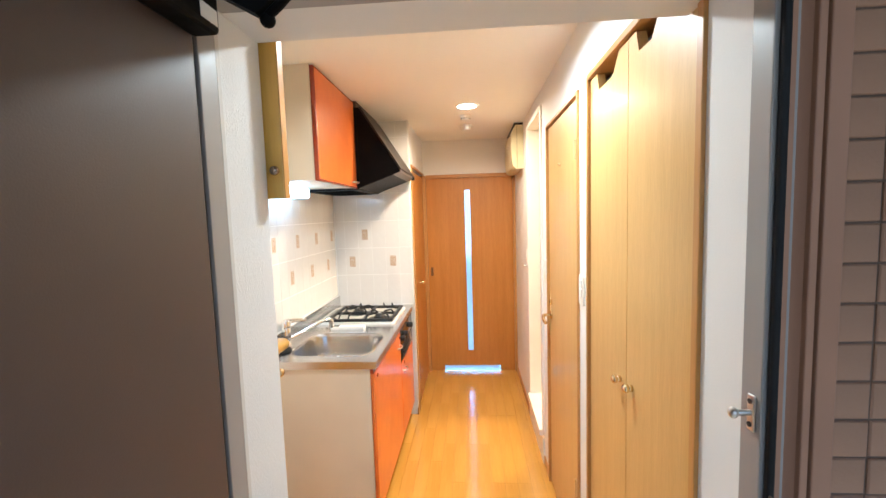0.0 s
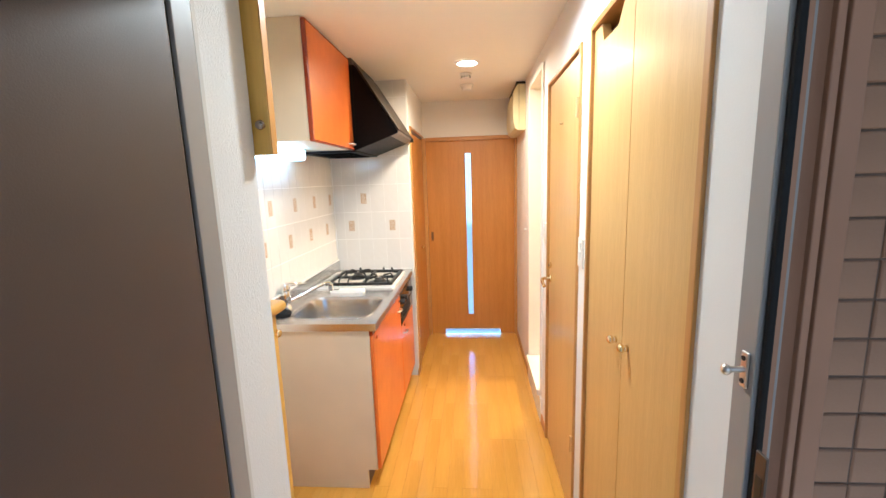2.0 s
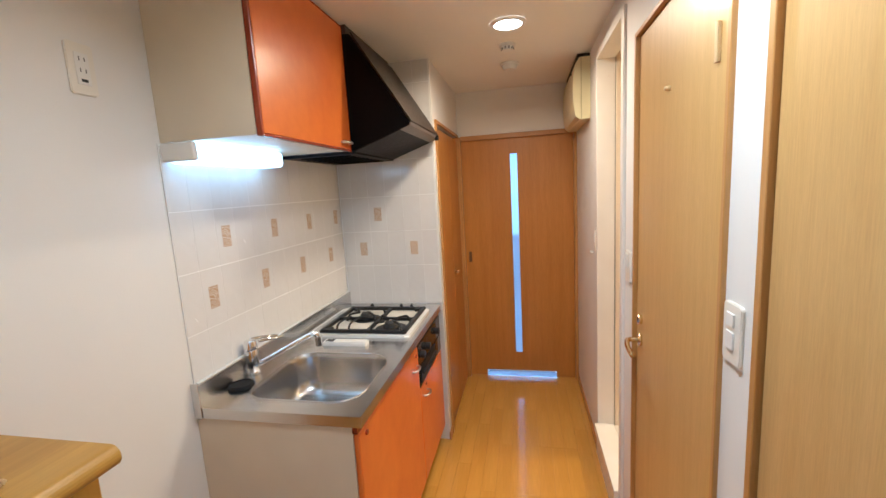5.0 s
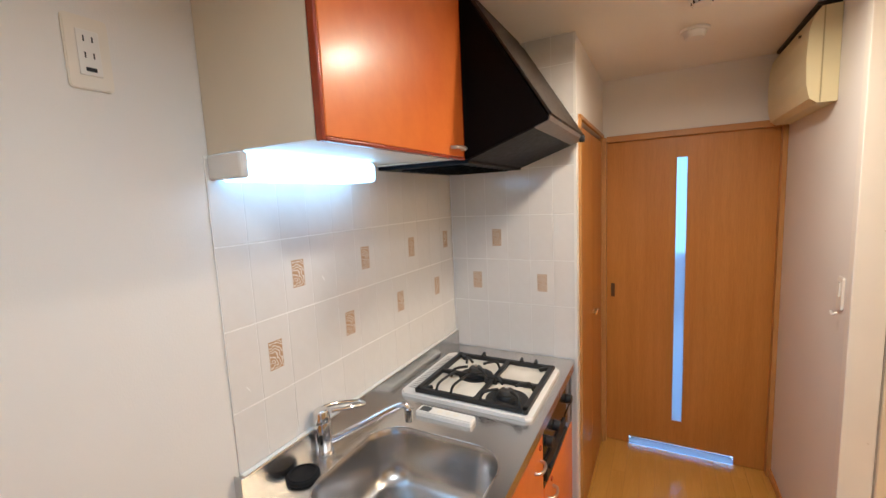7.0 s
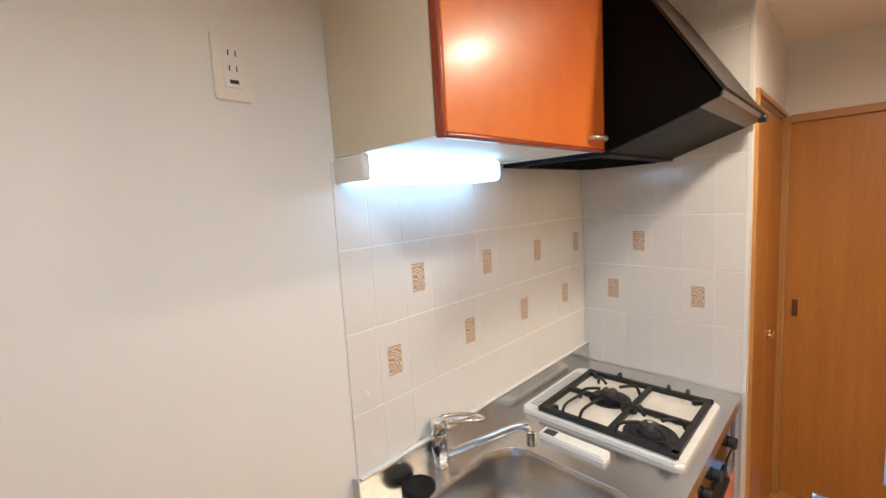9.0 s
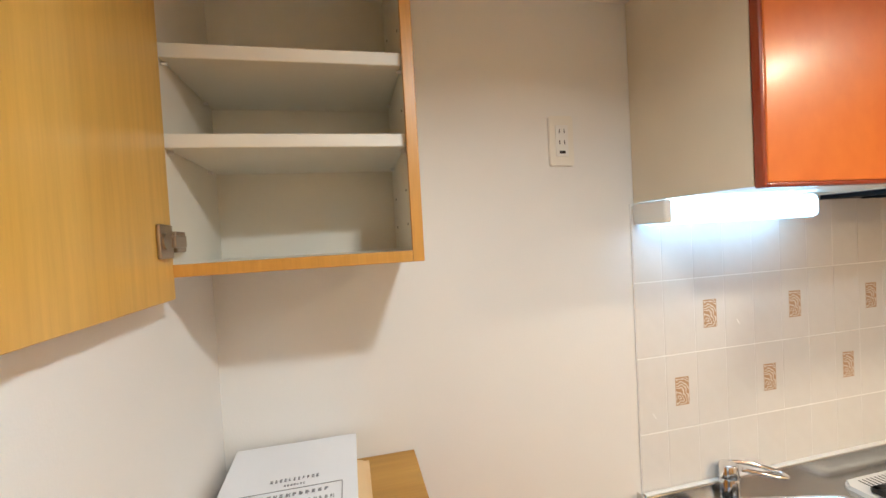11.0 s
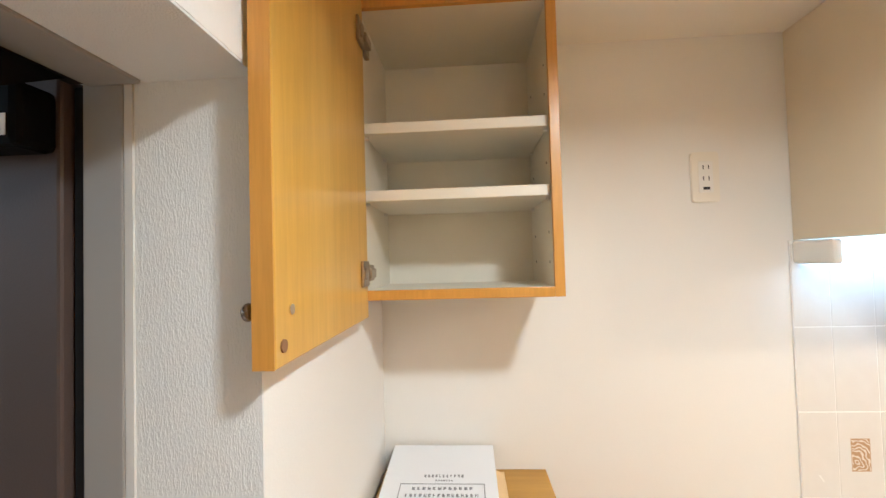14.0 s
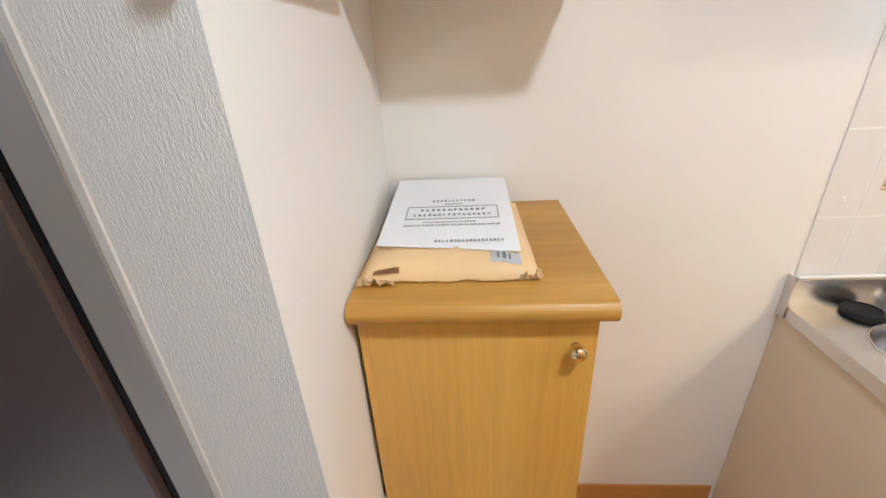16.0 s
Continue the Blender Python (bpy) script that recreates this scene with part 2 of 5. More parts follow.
JAMBGREY = plain("jamb_grey_paint", (0.30, 0.285, 0.27), 0.4, vary=0.03)
JAMBBROWN = plain("jamb_brown_paint", (0.34, 0.185, 0.115), 0.5, vary=0.06, spec=0.3)
BRICK = plain("brick_tile", (0.31, 0.175, 0.105), 0.7, vary=0.22, grain=160.0, bump=0.3)
MORTAR = plain("mortar", (0.13, 0.085, 0.06), 0.85, vary=0.1, grain=200.0, bump=0.3)
CONCRETE = plain("concrete", (0.46, 0.43, 0.39), 0.8, vary=0.08, grain=90.0, bump=0.3)
STONE = plain("entry_floor_tile", (0.36, 0.33, 0.30), 0.5, vary=0.1, grain=120.0, bump=0.1)
GROUT = plain("grout", (0.86, 0.85, 0.83), 0.8, vary=0.04)
TILE = tile_glaze()
PRINT = decor_print()
TUBE = glow("tube_cover_glow", (0.52, 0.80, 1.0), 3.9)
LAMPGLOW = glow("downlight_glow", (1.0, 0.90, 0.74), 10.0)
FROST = frosted("frosted_pane", (0.86, 0.92, 1.0))
KRAFT = plain("kraft_paper", (0.74, 0.53, 0.28), 0.7, vary=0.08, grain=120.0, bump=0.2)
SHEET = plain("print_paper", (0.80, 0.80, 0.83), 0.6, vary=0.01, bump=0.02)
INK = plain("ink", (0.30, 0.30, 0.32), 0.6, vary=0.05)
SCREEN = plain("remote_screen", (0.035, 0.04, 0.045), 0.15, vary=0.05)

# ---- building helpers ----
ORIGIN = {}


def thing(name, x, y, z, label="", category="", group="", kind=""):
    ob = new(name)
    ob.empty_display_size = 0.1
    ob.location = (x, y, z)
    ORIGIN[ob] = Vector((x, y, z))
    return tagged(ob, label, category, group, kind)


def part(name, bm, material, parent=None, label="", smooth=False):
    """Links a bmesh in world coordinates as one mesh under a thing or part."""
    at = ORIGIN[parent] if parent else Vector()
    bmesh.ops.translate(bm, verts=bm.verts, vec=-at)
    bmesh.ops.recalc_face_normals(bm, faces=bm.faces)
    me = bpy.data.meshes.new(name)
    for f in bm.faces:
        f.smooth = smooth
    bm.to_mesh(me)
    bm.free()
    me.materials.append(material)
    ob = new(name, me)
    if parent:
        ob.parent = parent
    ORIGIN[ob] = at.copy()
    if label:
        ob["label"] = label
    return ob


def box(x0, x1, y0, y1, z0, z1, bevel=0.0, bm=None, seg=2):
    own = bm is None
    b = bmesh.new() if (own or bevel) else bm
    bmesh.ops.create_cube(b, size=1.0, matrix=Matrix.Translation(((x0 + x1) / 2, (y0 + y1) / 2, (z0 + z1) / 2)) @ Matrix.Diagonal((abs(x1 - x0), abs(y1 - y0), abs(z1 - z0), 1)))
    if bevel:
        bmesh.ops.bevel(b, geom=b.edges[:], offset=bevel, segments=seg, profile=0.5, affect="EDGES", clamp_overlap=True)
    if not own and bevel:
        join(bm, b)
        return bm
    return b


def join(dst, src):
    me = bpy.data.meshes.new("tmp")
    src.to_mesh(me)
    src.free()
    dst.from_mesh(me)
    bpy.data.meshes.remove(me)
    return dst


def boxes(*specs):
    b = bmesh.new()
    for s in specs:
        box(*s, bm=b)
    return b


def cyl(x, y, z, r, h, axis="z", seg=24, r2=None, bm=None, bevel=0.0):
    b = bmesh.new()
    turn = {"z": Matrix(), "x": Matrix.Rotation(radians(90), 4, "Y"), "y": Matrix.Rotation(radians(-90), 4, "X")}[axis]
    bmesh.ops.create_cone(b, cap_ends=True, segments=seg, radius1=r, radius2=r if r2 is None else r2, depth=h, matrix=Matrix.Translation((x, y, z)) @ turn)
    if bevel:
        es = [e for e in b.edges if any(len(f.verts) > 4 for f in e.link_faces)]
        bmesh.ops.bevel(b, geom=es, offset=bevel, segments=2, profile=0.5, affect="EDGES")
    return b if bm is None else join(bm, b)


def ball(x, y, z, r, squash=(1, 1, 1), bm=None):
    b = bmesh.new()
    bmesh.ops.create_uvsphere(b, u_segments=18, v_segments=10, radius=r, matrix=Matrix.Translation((x, y, z)) @ Matrix.Diagonal((*squash, 1)))
    return b if bm is None else join(bm, b)


def pipe(points, r, sides=12, bm=None):
    """A round bar along a smooth line through the points."""
    b = bmesh.new()
    pts = [Vector(p) for p in points]
    line = []
    for i in range(len(pts) - 1):
        p0, p1, p2, p3 = pts[max(i - 1, 0)], pts[i], pts[i + 1], pts[min(i + 2, len(pts) - 1)]
        for k in range(6):
            t = k / 6
            line.append(0.5 * ((2 * p1) + (p2 - p0) * t + (2 * p0 - 5 * p1 + 4 * p2 - p3) * t * t + (3 * p1 - p0 - 3 * p2 + p3) * t ** 3))
    line.append(pts[-1])
    rings, side = [], None
    for i, p in enumerate(line):
        d = (line[min(i + 1, len(line) - 1)] - line[max(i - 1, 0)]).normalized()
        if side is None:
            side = d.cross(Vector((0, 0, 1)))
            if side.length < 0.1:
                side = d.cross(Vector((1, 0, 0)))
        side = (side - d * side.dot(d)).normalized()
        up = d.cross(side)
        rings.append([b.verts.new(p + r * (math.cos(a) * side + math.sin(a) * up)) for a in (2 * math.pi * k / sides for k in range(sides))])
    for a, c in zip(rings, rings[1:]):
        for k in range(sides):
            b.faces.new((a[k], a[(k + 1) % sides], c[(k + 1) % sides], c[k]))
    b.faces.new(rings[0])
    b.faces.new(rings[-1])
    return b if bm is None else join(bm, b)


def prism(outline, axis, a, c, bm=None):
    """A plane outline drawn out along an axis from a to c; the outline gives the other two coordinates in order."""
    b = bmesh.new()

    def put(u, v, w):
        return {"x": (w, u, v), "y": (u, w, v), "z": (u, v, w)}[axis]
    lo = [b.verts.new(put(u, v, a)) for u, v in outline]
    hi = [b.verts.new(put(u, v, c)) for u, v in outline]
    b.faces.new(lo)
    b.faces.new(hi)
    n = len(lo)
    for i in range(n):
        b.faces.new((lo[i], lo[(i + 1) % n], hi[(i + 1) % n], hi[i]))
    return b if bm is None else join(bm, b)


def rounded(x0, x1, y0, y1, r, n=6):
    """Outline of a rectangle with round corners."""
    out = []
    for cx, cy, a0 in ((x1 - r, y1 - r, 0), (x0 + r, y1 - r, 90), (x0 + r, y0 + r, 180), (x1 - r, y0 + r, 270)):
        for k in range(n + 1):
            a = radians(a0 + 90 * k / n)
            out.append((cx + r * math.cos(a), cy + r * math.sin(a)))
    return out


def structure(name, bm, material, label=""):
    return tagged(part(name, bm, material), label, kind="structure")


# ---- the plan ----
LX, RX = -1.024, 0.444          # kitchen side wall, corridor side wall
ENDY = 4.35                   # wall with the sliding door
COLX, TILEY = -0.431, 3.446    # closet block beyond the cooker
CORX, RETY = -0.401, 1.22     # corner of the entrance reveal
SOF = 1.918                   # underside of the entrance beam
FRY = 1.03                    # inner face of the entrance frame
T = 0.12

structure("wall_west", boxes((LX - T, LX, RETY - 0.15, TILEY + 0.95, -0.06, CEIL + 0.02)), PAPER, "white woven vinyl wallpaper wall beside the kitchen")
structure("wall_entrance_return", boxes((LX - T, CORX - 0.003, 1.068, RETY, -0.06, CEIL + 0.02)), PAPER, "white wallpaper return wall beside the shoe cabinet")
structure("wall_entrance_reveal", boxes((CORX - 0.003, CORX, 1.068, RETY + 0.0005, -0.06, SOF)), ROUGHPAPER, "white woven wallpaper beside the entrance door, greyed for shade")
structure("paper_edge_trim", boxes((CORX, CORX + 0.003, 1.0675, 1.077, -0.005, SOF - 0.001)), plain("sealant_grey", (0.60, 0.585, 0.56), 0.6, vary=0.06), "thin white sealant line beside the door frame")
structure("wall_entrance_soffit", boxes((CORX, RX, FRY + 0.06, RETY - 0.0005, SOF, SOF + 0.003)), ROUGHPAPER, "white woven wallpaper under the entrance beam, greyed for shade")
structure("wall_entrance_beam", boxes((CORX, RX, FRY + 0.06, RETY, SOF + 0.003, CEIL + 0.02)), PAPER, "white papered beam over the entrance door")
# corridor wall with closet, toilet and bath openings
C0, C1, CT = 1.152, 1.89, 2.022
W0, W1, WT = 2.006, 2.675, 2.012
B0, B1, BT, BS = 2.83, 3.43, 2.165, 0.19
structure("wall_east", boxes(
    (RX, RX + 0.08, 1.031, C0, -0.06, CEIL + 0.02), (RX, RX + 0.08, C1, W0, -0.06, CEIL + 0.02), (RX, RX + 0.08, W1, B0, -0.06, CEIL + 0.02),
    (RX, RX + 0.08, B1, ENDY + 0.1, -0.06, CEIL + 0.02), (RX, RX + 0.08, C0, C1, CT, CEIL + 0.02), (RX, RX + 0.08, W0, W1, WT, CEIL + 0.02),
    (RX, RX + 0.08, B0, B1, BT, CEIL + 0.02), (RX, RX + 0.08, B0, B1, -0.06, BS)), PAPER, "white wallpaper corridor wall with three door openings")
DT = 1.926
structure("wall_north", boxes((COLX - 0.7, RX, ENDY, ENDY + T, DT, CEIL + 0.02), (COLX - 0.7, COLX + 0.002, ENDY, ENDY + T, -0.06, DT)), PAPER, "white wallpaper wall over the sliding door")
# closet block: papered side with a door opening towards the corridor
L0, L1, LT = 3.545, 4.31, 1.925
structure("wall_closet_block", boxes((COLX - 0.06, COLX, TILEY + 0.012, L0, -0.06, CEIL + 0.02), (COLX - 0.06, COLX, L0, L1, LT, CEIL + 0.02), (COLX - 0.06, COLX, L1, ENDY, -0.06, CEIL + 0.02),
                                     (LX, COLX - 0.06, TILEY + 0.012, TILEY + 0.07, -0.06, CEIL + 0.02)), PAPER, "white papered closet block beyond the cooker")
structure("ceiling", boxes((LX - T, RX + T, RETY, ENDY + T, CEIL, CEIL + 0.1)), CEILING, "white papered ceiling")
structure("floor", boxes((LX - T, RX + 1.9, FRY, ENDY + 0.1, -0.12, -0.013)), plain("subfloor", (0.30, 0.16, 0.05), 0.6))

# baseboards
def baseboard(x0, x1, y0, y1, h, mat):
    structure("baseboard", box(x0, x1, y0, y1, 0.0, h, 0.002), mat, "orange-brown wooden baseboard")


baseboard(RX - 0.008, RX, B1 + 0.002, ENDY - 0.036, 0.055, TRIM_Y)
baseboard(RX - 0.008, RX, W1 + 0.004, B0, 0.055, TRIM_Y)
baseboard(RX - 0.008, RX, C1 + 0.004, W0 - 0.004, 0.055, TRIM_Y)
baseboard(COLX, COLX + 0.008, TILEY - 0.002, L0 - 0.03, 0.055, TRIM_Y)
baseboard(LX, LX + 0.008, 1.66, 2.21, 0.135, TRIM_Y)

# ---- entrance ----
# unseen gallery, added so that a sun patch bounces light at the door
structure("ground", boxes((-40, 40, -40, 40, -9.2, -9.0)), CONCRETE, "unseen grey ground far below the added gallery")
structure("unseen_gallery_floor", boxes((-4, 4, -1.35, FRY, -0.2, -0.03)), CONCRETE, "unseen concrete gallery floor added to bounce sunlight to the entrance")
structure("unseen_gallery_ceiling", boxes((-4, 4, -1.35, FRY + 0.06, 2.55, 2.7)), CONCRETE, "unseen concrete slab added over the gallery to bound the sun patch")
structure("unseen_gallery_parapet", boxes((-4, 4, -1.35, -1.2, -0.03, 0.95)), CONCRETE, "unseen concrete parapet added to the gallery, low to widen the sun patch")
structure("unseen_gallery_end_wall", boxes((-4.1, -4, -1.35, FRY, -0.03, 2.55), (4, 4.1, -1.35, FRY, -0.03, 2.55)), CONCRETE, "unseen end walls added to the gallery")
structure("wall_facade", boxes((RX + 0.0945, 4, 1.004, FRY + 0.06, -0.03, 2.55), (-4, CORX - 0.1, 1.004, FRY + 0.06, -0.03, 2.55), (CORX - 0.1, RX + 0.0945, 1.0045, FRY + 0.06, SOF + 0.06, 2.55)), MORTAR, "brown brick-tiled outside wall")
structure("entry_floor", boxes((CORX, RX, FRY - 0.02, RETY + 0.02, -0.06, -0.005)), STONE, "grey stone tile at the threshold")

FL, FR_ = 1.028, 0.985       # inner faces of the frame at its two sides
fr = thing("door_frame_entrance", 0.0, FRY, 0.0, "grey and brown painted steel entrance door frame", "door frame", kind="structure")
part("inner_jamb", box(RX - 0.004, RX + 0.03, FR_, 1.0305, -0.005, SOF + 0.02, 0.002), JAMBGREY, fr)
part("inner_jamb", box(CORX - 0.03, CORX + 0.004, FL - 0.009, 1.0665, -0.005, SOF + 0.02, 0.002), JAMBGREY, fr)
part("inner_head", box(CORX + 0.005, RX - 0.005, FL, FRY + 0.0598, SOF - 0.004, SOF + 0.03, 0.002), JAMBGREY, fr)
part("gasket", box(RX + 0.001, RX + 0.0115, FR_ - 0.012, FR_ - 0.001, -0.005, SOF, 0.003), RUBBER, fr, "black rubber gasket")
part("gasket", box(CORX - 0.02, CORX - 0.001, FL - 0.024, FL - 0.0095, -0.005, SOF, 0.002), RUBBER, fr, "black rubber gasket")
part("gasket", box(CORX, RX, FL - 0.027, FL - 0.001, SOF + 0.001, SOF + 0.02, 0.003), RUBBER, fr, "black rubber gasket")
part("stop_strip", box(RX + 0.0118, RX + 0.0205, FR_ - 0.008, FR_ + 0.02, -0.03, SOF + 0.05, 0.0015), JAMBBROWN, fr)
arc = [(RX + 0.021 + 0.028 * k / 10, FR_ + 0.004 + 0.011 * math.sin(math.pi * k / 10)) for k in range(11)]
part("rebate", prism(arc + [(RX + 0.049, FR_ + 0.022), (RX + 0.021, FR_ + 0.022)], "z", -0.03, SOF + 0.05), JAMBBROWN, fr, "hollow of the brown outer jamb", smooth=False)
part("outer_jamb", box(RX + 0.0492, RX + 0.0605, FR_ - 0.005, FR_ + 0.019, -0.03, SOF + 0.05, 0.002), JAMBBROWN, fr)
part("groove", box(RX + 0.0607, RX + 0.0655, FR_ + 0.006, FR_ + 0.019, -0.03, SOF + 0.05), RUBBER, fr, "dark groove between the jamb profiles")
part("outer_jamb", box(RX + 0.0657, RX + 0.094, FR_ - 0.005, FR_ + 0.019, -0.03, SOF + 0.05, 0.002), JAMBBROWN, fr)
part("outer_jamb", box(CORX - 0.10, CORX - 0.06, FL - 0.05, FL - 0.013, -0.03, SOF + 0.05, 0.002), JAMBBROWN, fr)
part("outer_head", box(CORX - 0.10, RX + 0.088, FL - 0.06, FL - 0.013, SOF + 0.051, SOF + 0.10, 0.002), JAMBBROWN, fr)
keep = thing("door_guard", RX, 1.002, 1.25, "nickel door guard knob on the entrance frame", "door guard")
GZ = 1.247
part("plate", box(RX - 0.0085, RX - 0.0042, 0.994, 1.010, GZ - 0.028, GZ + 0.028, 0.003), NICKEL, keep)
part("stem", cyl(RX - 0.019, 1.002, GZ, 0.0045, 0.022, "x"), NICKEL, keep)
part("knob", ball(RX - 0.033, 1.002, GZ, 0.0085, (0.8, 1, 1)), NICKEL, keep, smooth=True)
part("screw", cyl(RX - 0.0092, 1.002, GZ + 0.018, 0.004, 0.002, "x", 12), BLACK, keep)
part("screw", cyl(RX - 0.0092, 1.002, GZ - 0.018, 0.004, 0.002, "x", 12), BLACK, keep)

sk = thing("strike_plate", RX, 0.96, 1.0, "dark metal strike plate in the entrance frame", "strike plate")
part("plate", box(RX - 0.003, RX + 0.0015, 0.945, 0.967, 1.03, 1.14, 0.001), plain("aged_steel", (0.12, 0.09, 0.075), 0.4, 0.7), sk)
part("latch_hole", box(RX - 0.0036, RX - 0.0031, 0.949, 0.962, 1.065, 1.105), BLACK, sk)

door = thing("entrance_door", CORX - 0.03, 0.98, 0.0, "dark brown painted steel entrance door standing open", "door")
part("leaf", box(CORX - 0.030, CORX + 0.011, 0.17, 1.0, 0.005, SOF + 0.01, 0.004), DOORSTEEL, door)
part("hinge", cyl(CORX - 0.010, 1.008, 1.72, 0.006, 0.09, "z", 14), BRASS, door, "brass hinge knuckle")
part("hinge", cyl(CORX - 0.010, 1.008, 0.25, 0.006, 0.09, "z", 14), BRASS, door, "brass hinge knuckle")
closer = thing("door_closer", CORX, 0.9, 1.86, "black hydraulic door closer on the entrance door", "door closer")
part("body", box(CORX + 0.0115, CORX + 0.056, 0.74, 1.0, 1.836, 1.905, 0.008), BLACKHOOD, closer)
part("label_plate", box(CORX + 0.0565, CORX + 0.0573, 0.952, 0.990, 1.846, 1.868), WHITE, closer, "small white printed label")
part("bracket", prism([(CORX + 0.03, SOF - 0.005), (CORX + 0.15, SOF - 0.005), (CORX + 0.125, SOF - 0.04), (CORX + 0.11, SOF - 0.05)], "y", 1.0, 1.026), BLACKHOOD, closer)
part("arm", pipe([(CORX + 0.12, 1.02, 1.872), (CORX + 0.17, 0.99, 1.89), (CORX + 0.25, 0.93, 1.935)], 0.008), BLACKHOOD, closer)
part("knuckle", ball(CORX + 0.12, 1.02, 1.866, 0.012), BLACKHOOD, closer)

# ---- end of the corridor: sliding door ----
sd = thing("sliding_door", 0.0, ENDY, 0.0, "orange-brown wooden sliding door with a tall frosted glass slit", "door")
GX0, GX1, GZ0, GZ1 = -0.037, 0.015, 0.203, 1.783
dl = boxes((COLX + 0.016, GX0, ENDY + 0.012, ENDY + 0.045, 0.05, DT - 0.02), (GX1, RX - 0.013, ENDY + 0.012, ENDY + 0.045, 0.05, DT - 0.02),
           (GX0, GX1, ENDY + 0.012, ENDY + 0.045, GZ1, DT - 0.02), (GX0, GX1, ENDY + 0.012, ENDY + 0.045, 0.05, GZ0),
           (COLX + 0.016, -0.275, ENDY + 0.012, ENDY + 0.045, 0.004, 0.05), (0.28, RX - 0.013, ENDY + 0.012, ENDY + 0.045, 0.004, 0.05))
part("leaf", dl, ENDWOOD, sd)
part("glass_slit", box(GX0, GX1, ENDY + 0.018, ENDY + 0.026, GZ0, GZ1), FROST, sd, "narrow frosted glass pane")
part("bead", box(GX0 - 0.004, GX0 - 0.0005, ENDY + 0.009, ENDY + 0.0118, GZ0, GZ1), TRIM, sd)
part("bead", box(GX1 + 0.0005, GX1 + 0.004, ENDY + 0.009, ENDY + 0.0118, GZ0, GZ1), TRIM, sd)
part("air_vent", prism([(-0.272, 0.004), (0.277, 0.004), (0.277, 0.034), (0.255, 0.049), (-0.25, 0.049), (-0.272, 0.034)], "y", ENDY + 0.004, ENDY + 0.010), FROST, sd, "pale translucent vent at the foot")
part("finger_pull", box(-0.383, -0.360, ENDY + 0.009, ENDY + 0.0115, 0.955, 1.04, 0.001), plain("bronze", (0.16, 0.09, 0.045), 0.35, 0.7), sd, "bronze finger pull")
ef = thing("door_frame_sliding", 0.0, ENDY, 0.0, "orange-brown wooden frame round the sliding door", "door frame", kind="structure")
part("jamb", box(RX - 0.022, RX - 0.0005, ENDY - 0.035, ENDY + 0.08, 0.0, DT, 0.002), TRIM, ef)
part("jamb", box(COLX + 0.003, COLX + 0.024, ENDY - 0.03, ENDY + 0.08, 0.0, DT, 0.002), TRIM, ef)
part("head", box(COLX + 0.024, RX - 0.022, ENDY - 0.012, ENDY + 0.08, DT - 0.028, DT + 0.006, 0.002), TRIM_X, ef)

# room behind the sliding door
structure("room_shell", boxes((-1.6, 1.6, 7.3, 7.4, 2.05, 2.4), (-1.6, -0.9, 7.3, 7.4, 0.0, 2.05), (0.9, 1.6, 7.3, 7.4, 0.0, 2.05),
                              (-1.7, -1.6, ENDY + T, 7.4, -0.02, 2.4), (1.6, 1.7, ENDY + T, 7.4, -0.02, 2.4), (-1.7, 1.7, ENDY + T, 7.4, 2.3, 2.4),
                              (-1.7, COLX - 0.7, ENDY, ENDY + T, -0.02, 2.4), (RX, 1.7, ENDY, ENDY + T, -0.02, 2.4)), PAPER, "white papered walls of the bright room beyond")
# unseen parapet, added to give the glass slit its darker middle band
structure("added_parapet", boxes((-2, 2, 8.3, 8.4, -0.1, 0.80), (-2, 2, 7.4, 8.4, -0.2, -0.1)), CONCRETE, "unseen grey parapet added beyond the room to darken the slit's middle")
# floor is unseen; its pale tone throws light on slit and vent
structure("room_floor", boxes((-1.7, 1.7, ENDY + 0.1, 7.4, -0.1, 0.0)), CREAM, "unseen floor of the room beyond, made pale to brighten the slit's foot")

# closet-block door beside the sliding door
cd = thing("closet_door", COLX, 3.93, 0.0, "orange-brown wooden closet door beside the cooker", "door")
part("leaf", box(COLX - 0.034, COLX - 0.002, L0 + 0.004, 3.925, 0.01, LT - 0.022, 0.002), ENDWOOD, cd)
part("leaf", box(COLX - 0.034, COLX - 0.002, 3.929, L1 - 0.004, 0.01, LT - 0.022, 0.002), ENDWOOD, cd)
part("knob", cyl(COLX + 0.008, 4.02, 0.955, 0.010, 0.02, "x", 16, bevel=0.003), BRASS, cd, "small brass knob")
part("knob", cyl(COLX + 0.008, 3.965, 0.955, 0.010, 0.02, "x", 16, bevel=0.003), BRASS, cd, "small brass knob")
cf = thing("closet_door_frame", COLX, 3.93, 0.0, "thin orange-brown wooden closet door frame", "door frame", kind="structure")
part("jamb", box(COLX - 0.04, COLX + 0.012, L0 - 0.022, L0 + 0.002, 0.0, LT, 0.002), TRIM, cf)
part("jamb", box(COLX - 0.04, COLX + 0.012, L1 - 0.002, L1 + 0.012, 0.0, LT, 0.002), TRIM, cf)
part("head", box(COLX - 0.04, COLX + 0.012, L0 - 0.022, L1 + 0.012, LT, LT + 0.018, 0.002), TRIM_Y, cf)

# ---- corridor wall doors ----
fc = thing("folding_closet_door", RX, 1.53, 0.0, "pale wood-veneer folding closet door with two knobs", "closet door")
SPL = 1.528


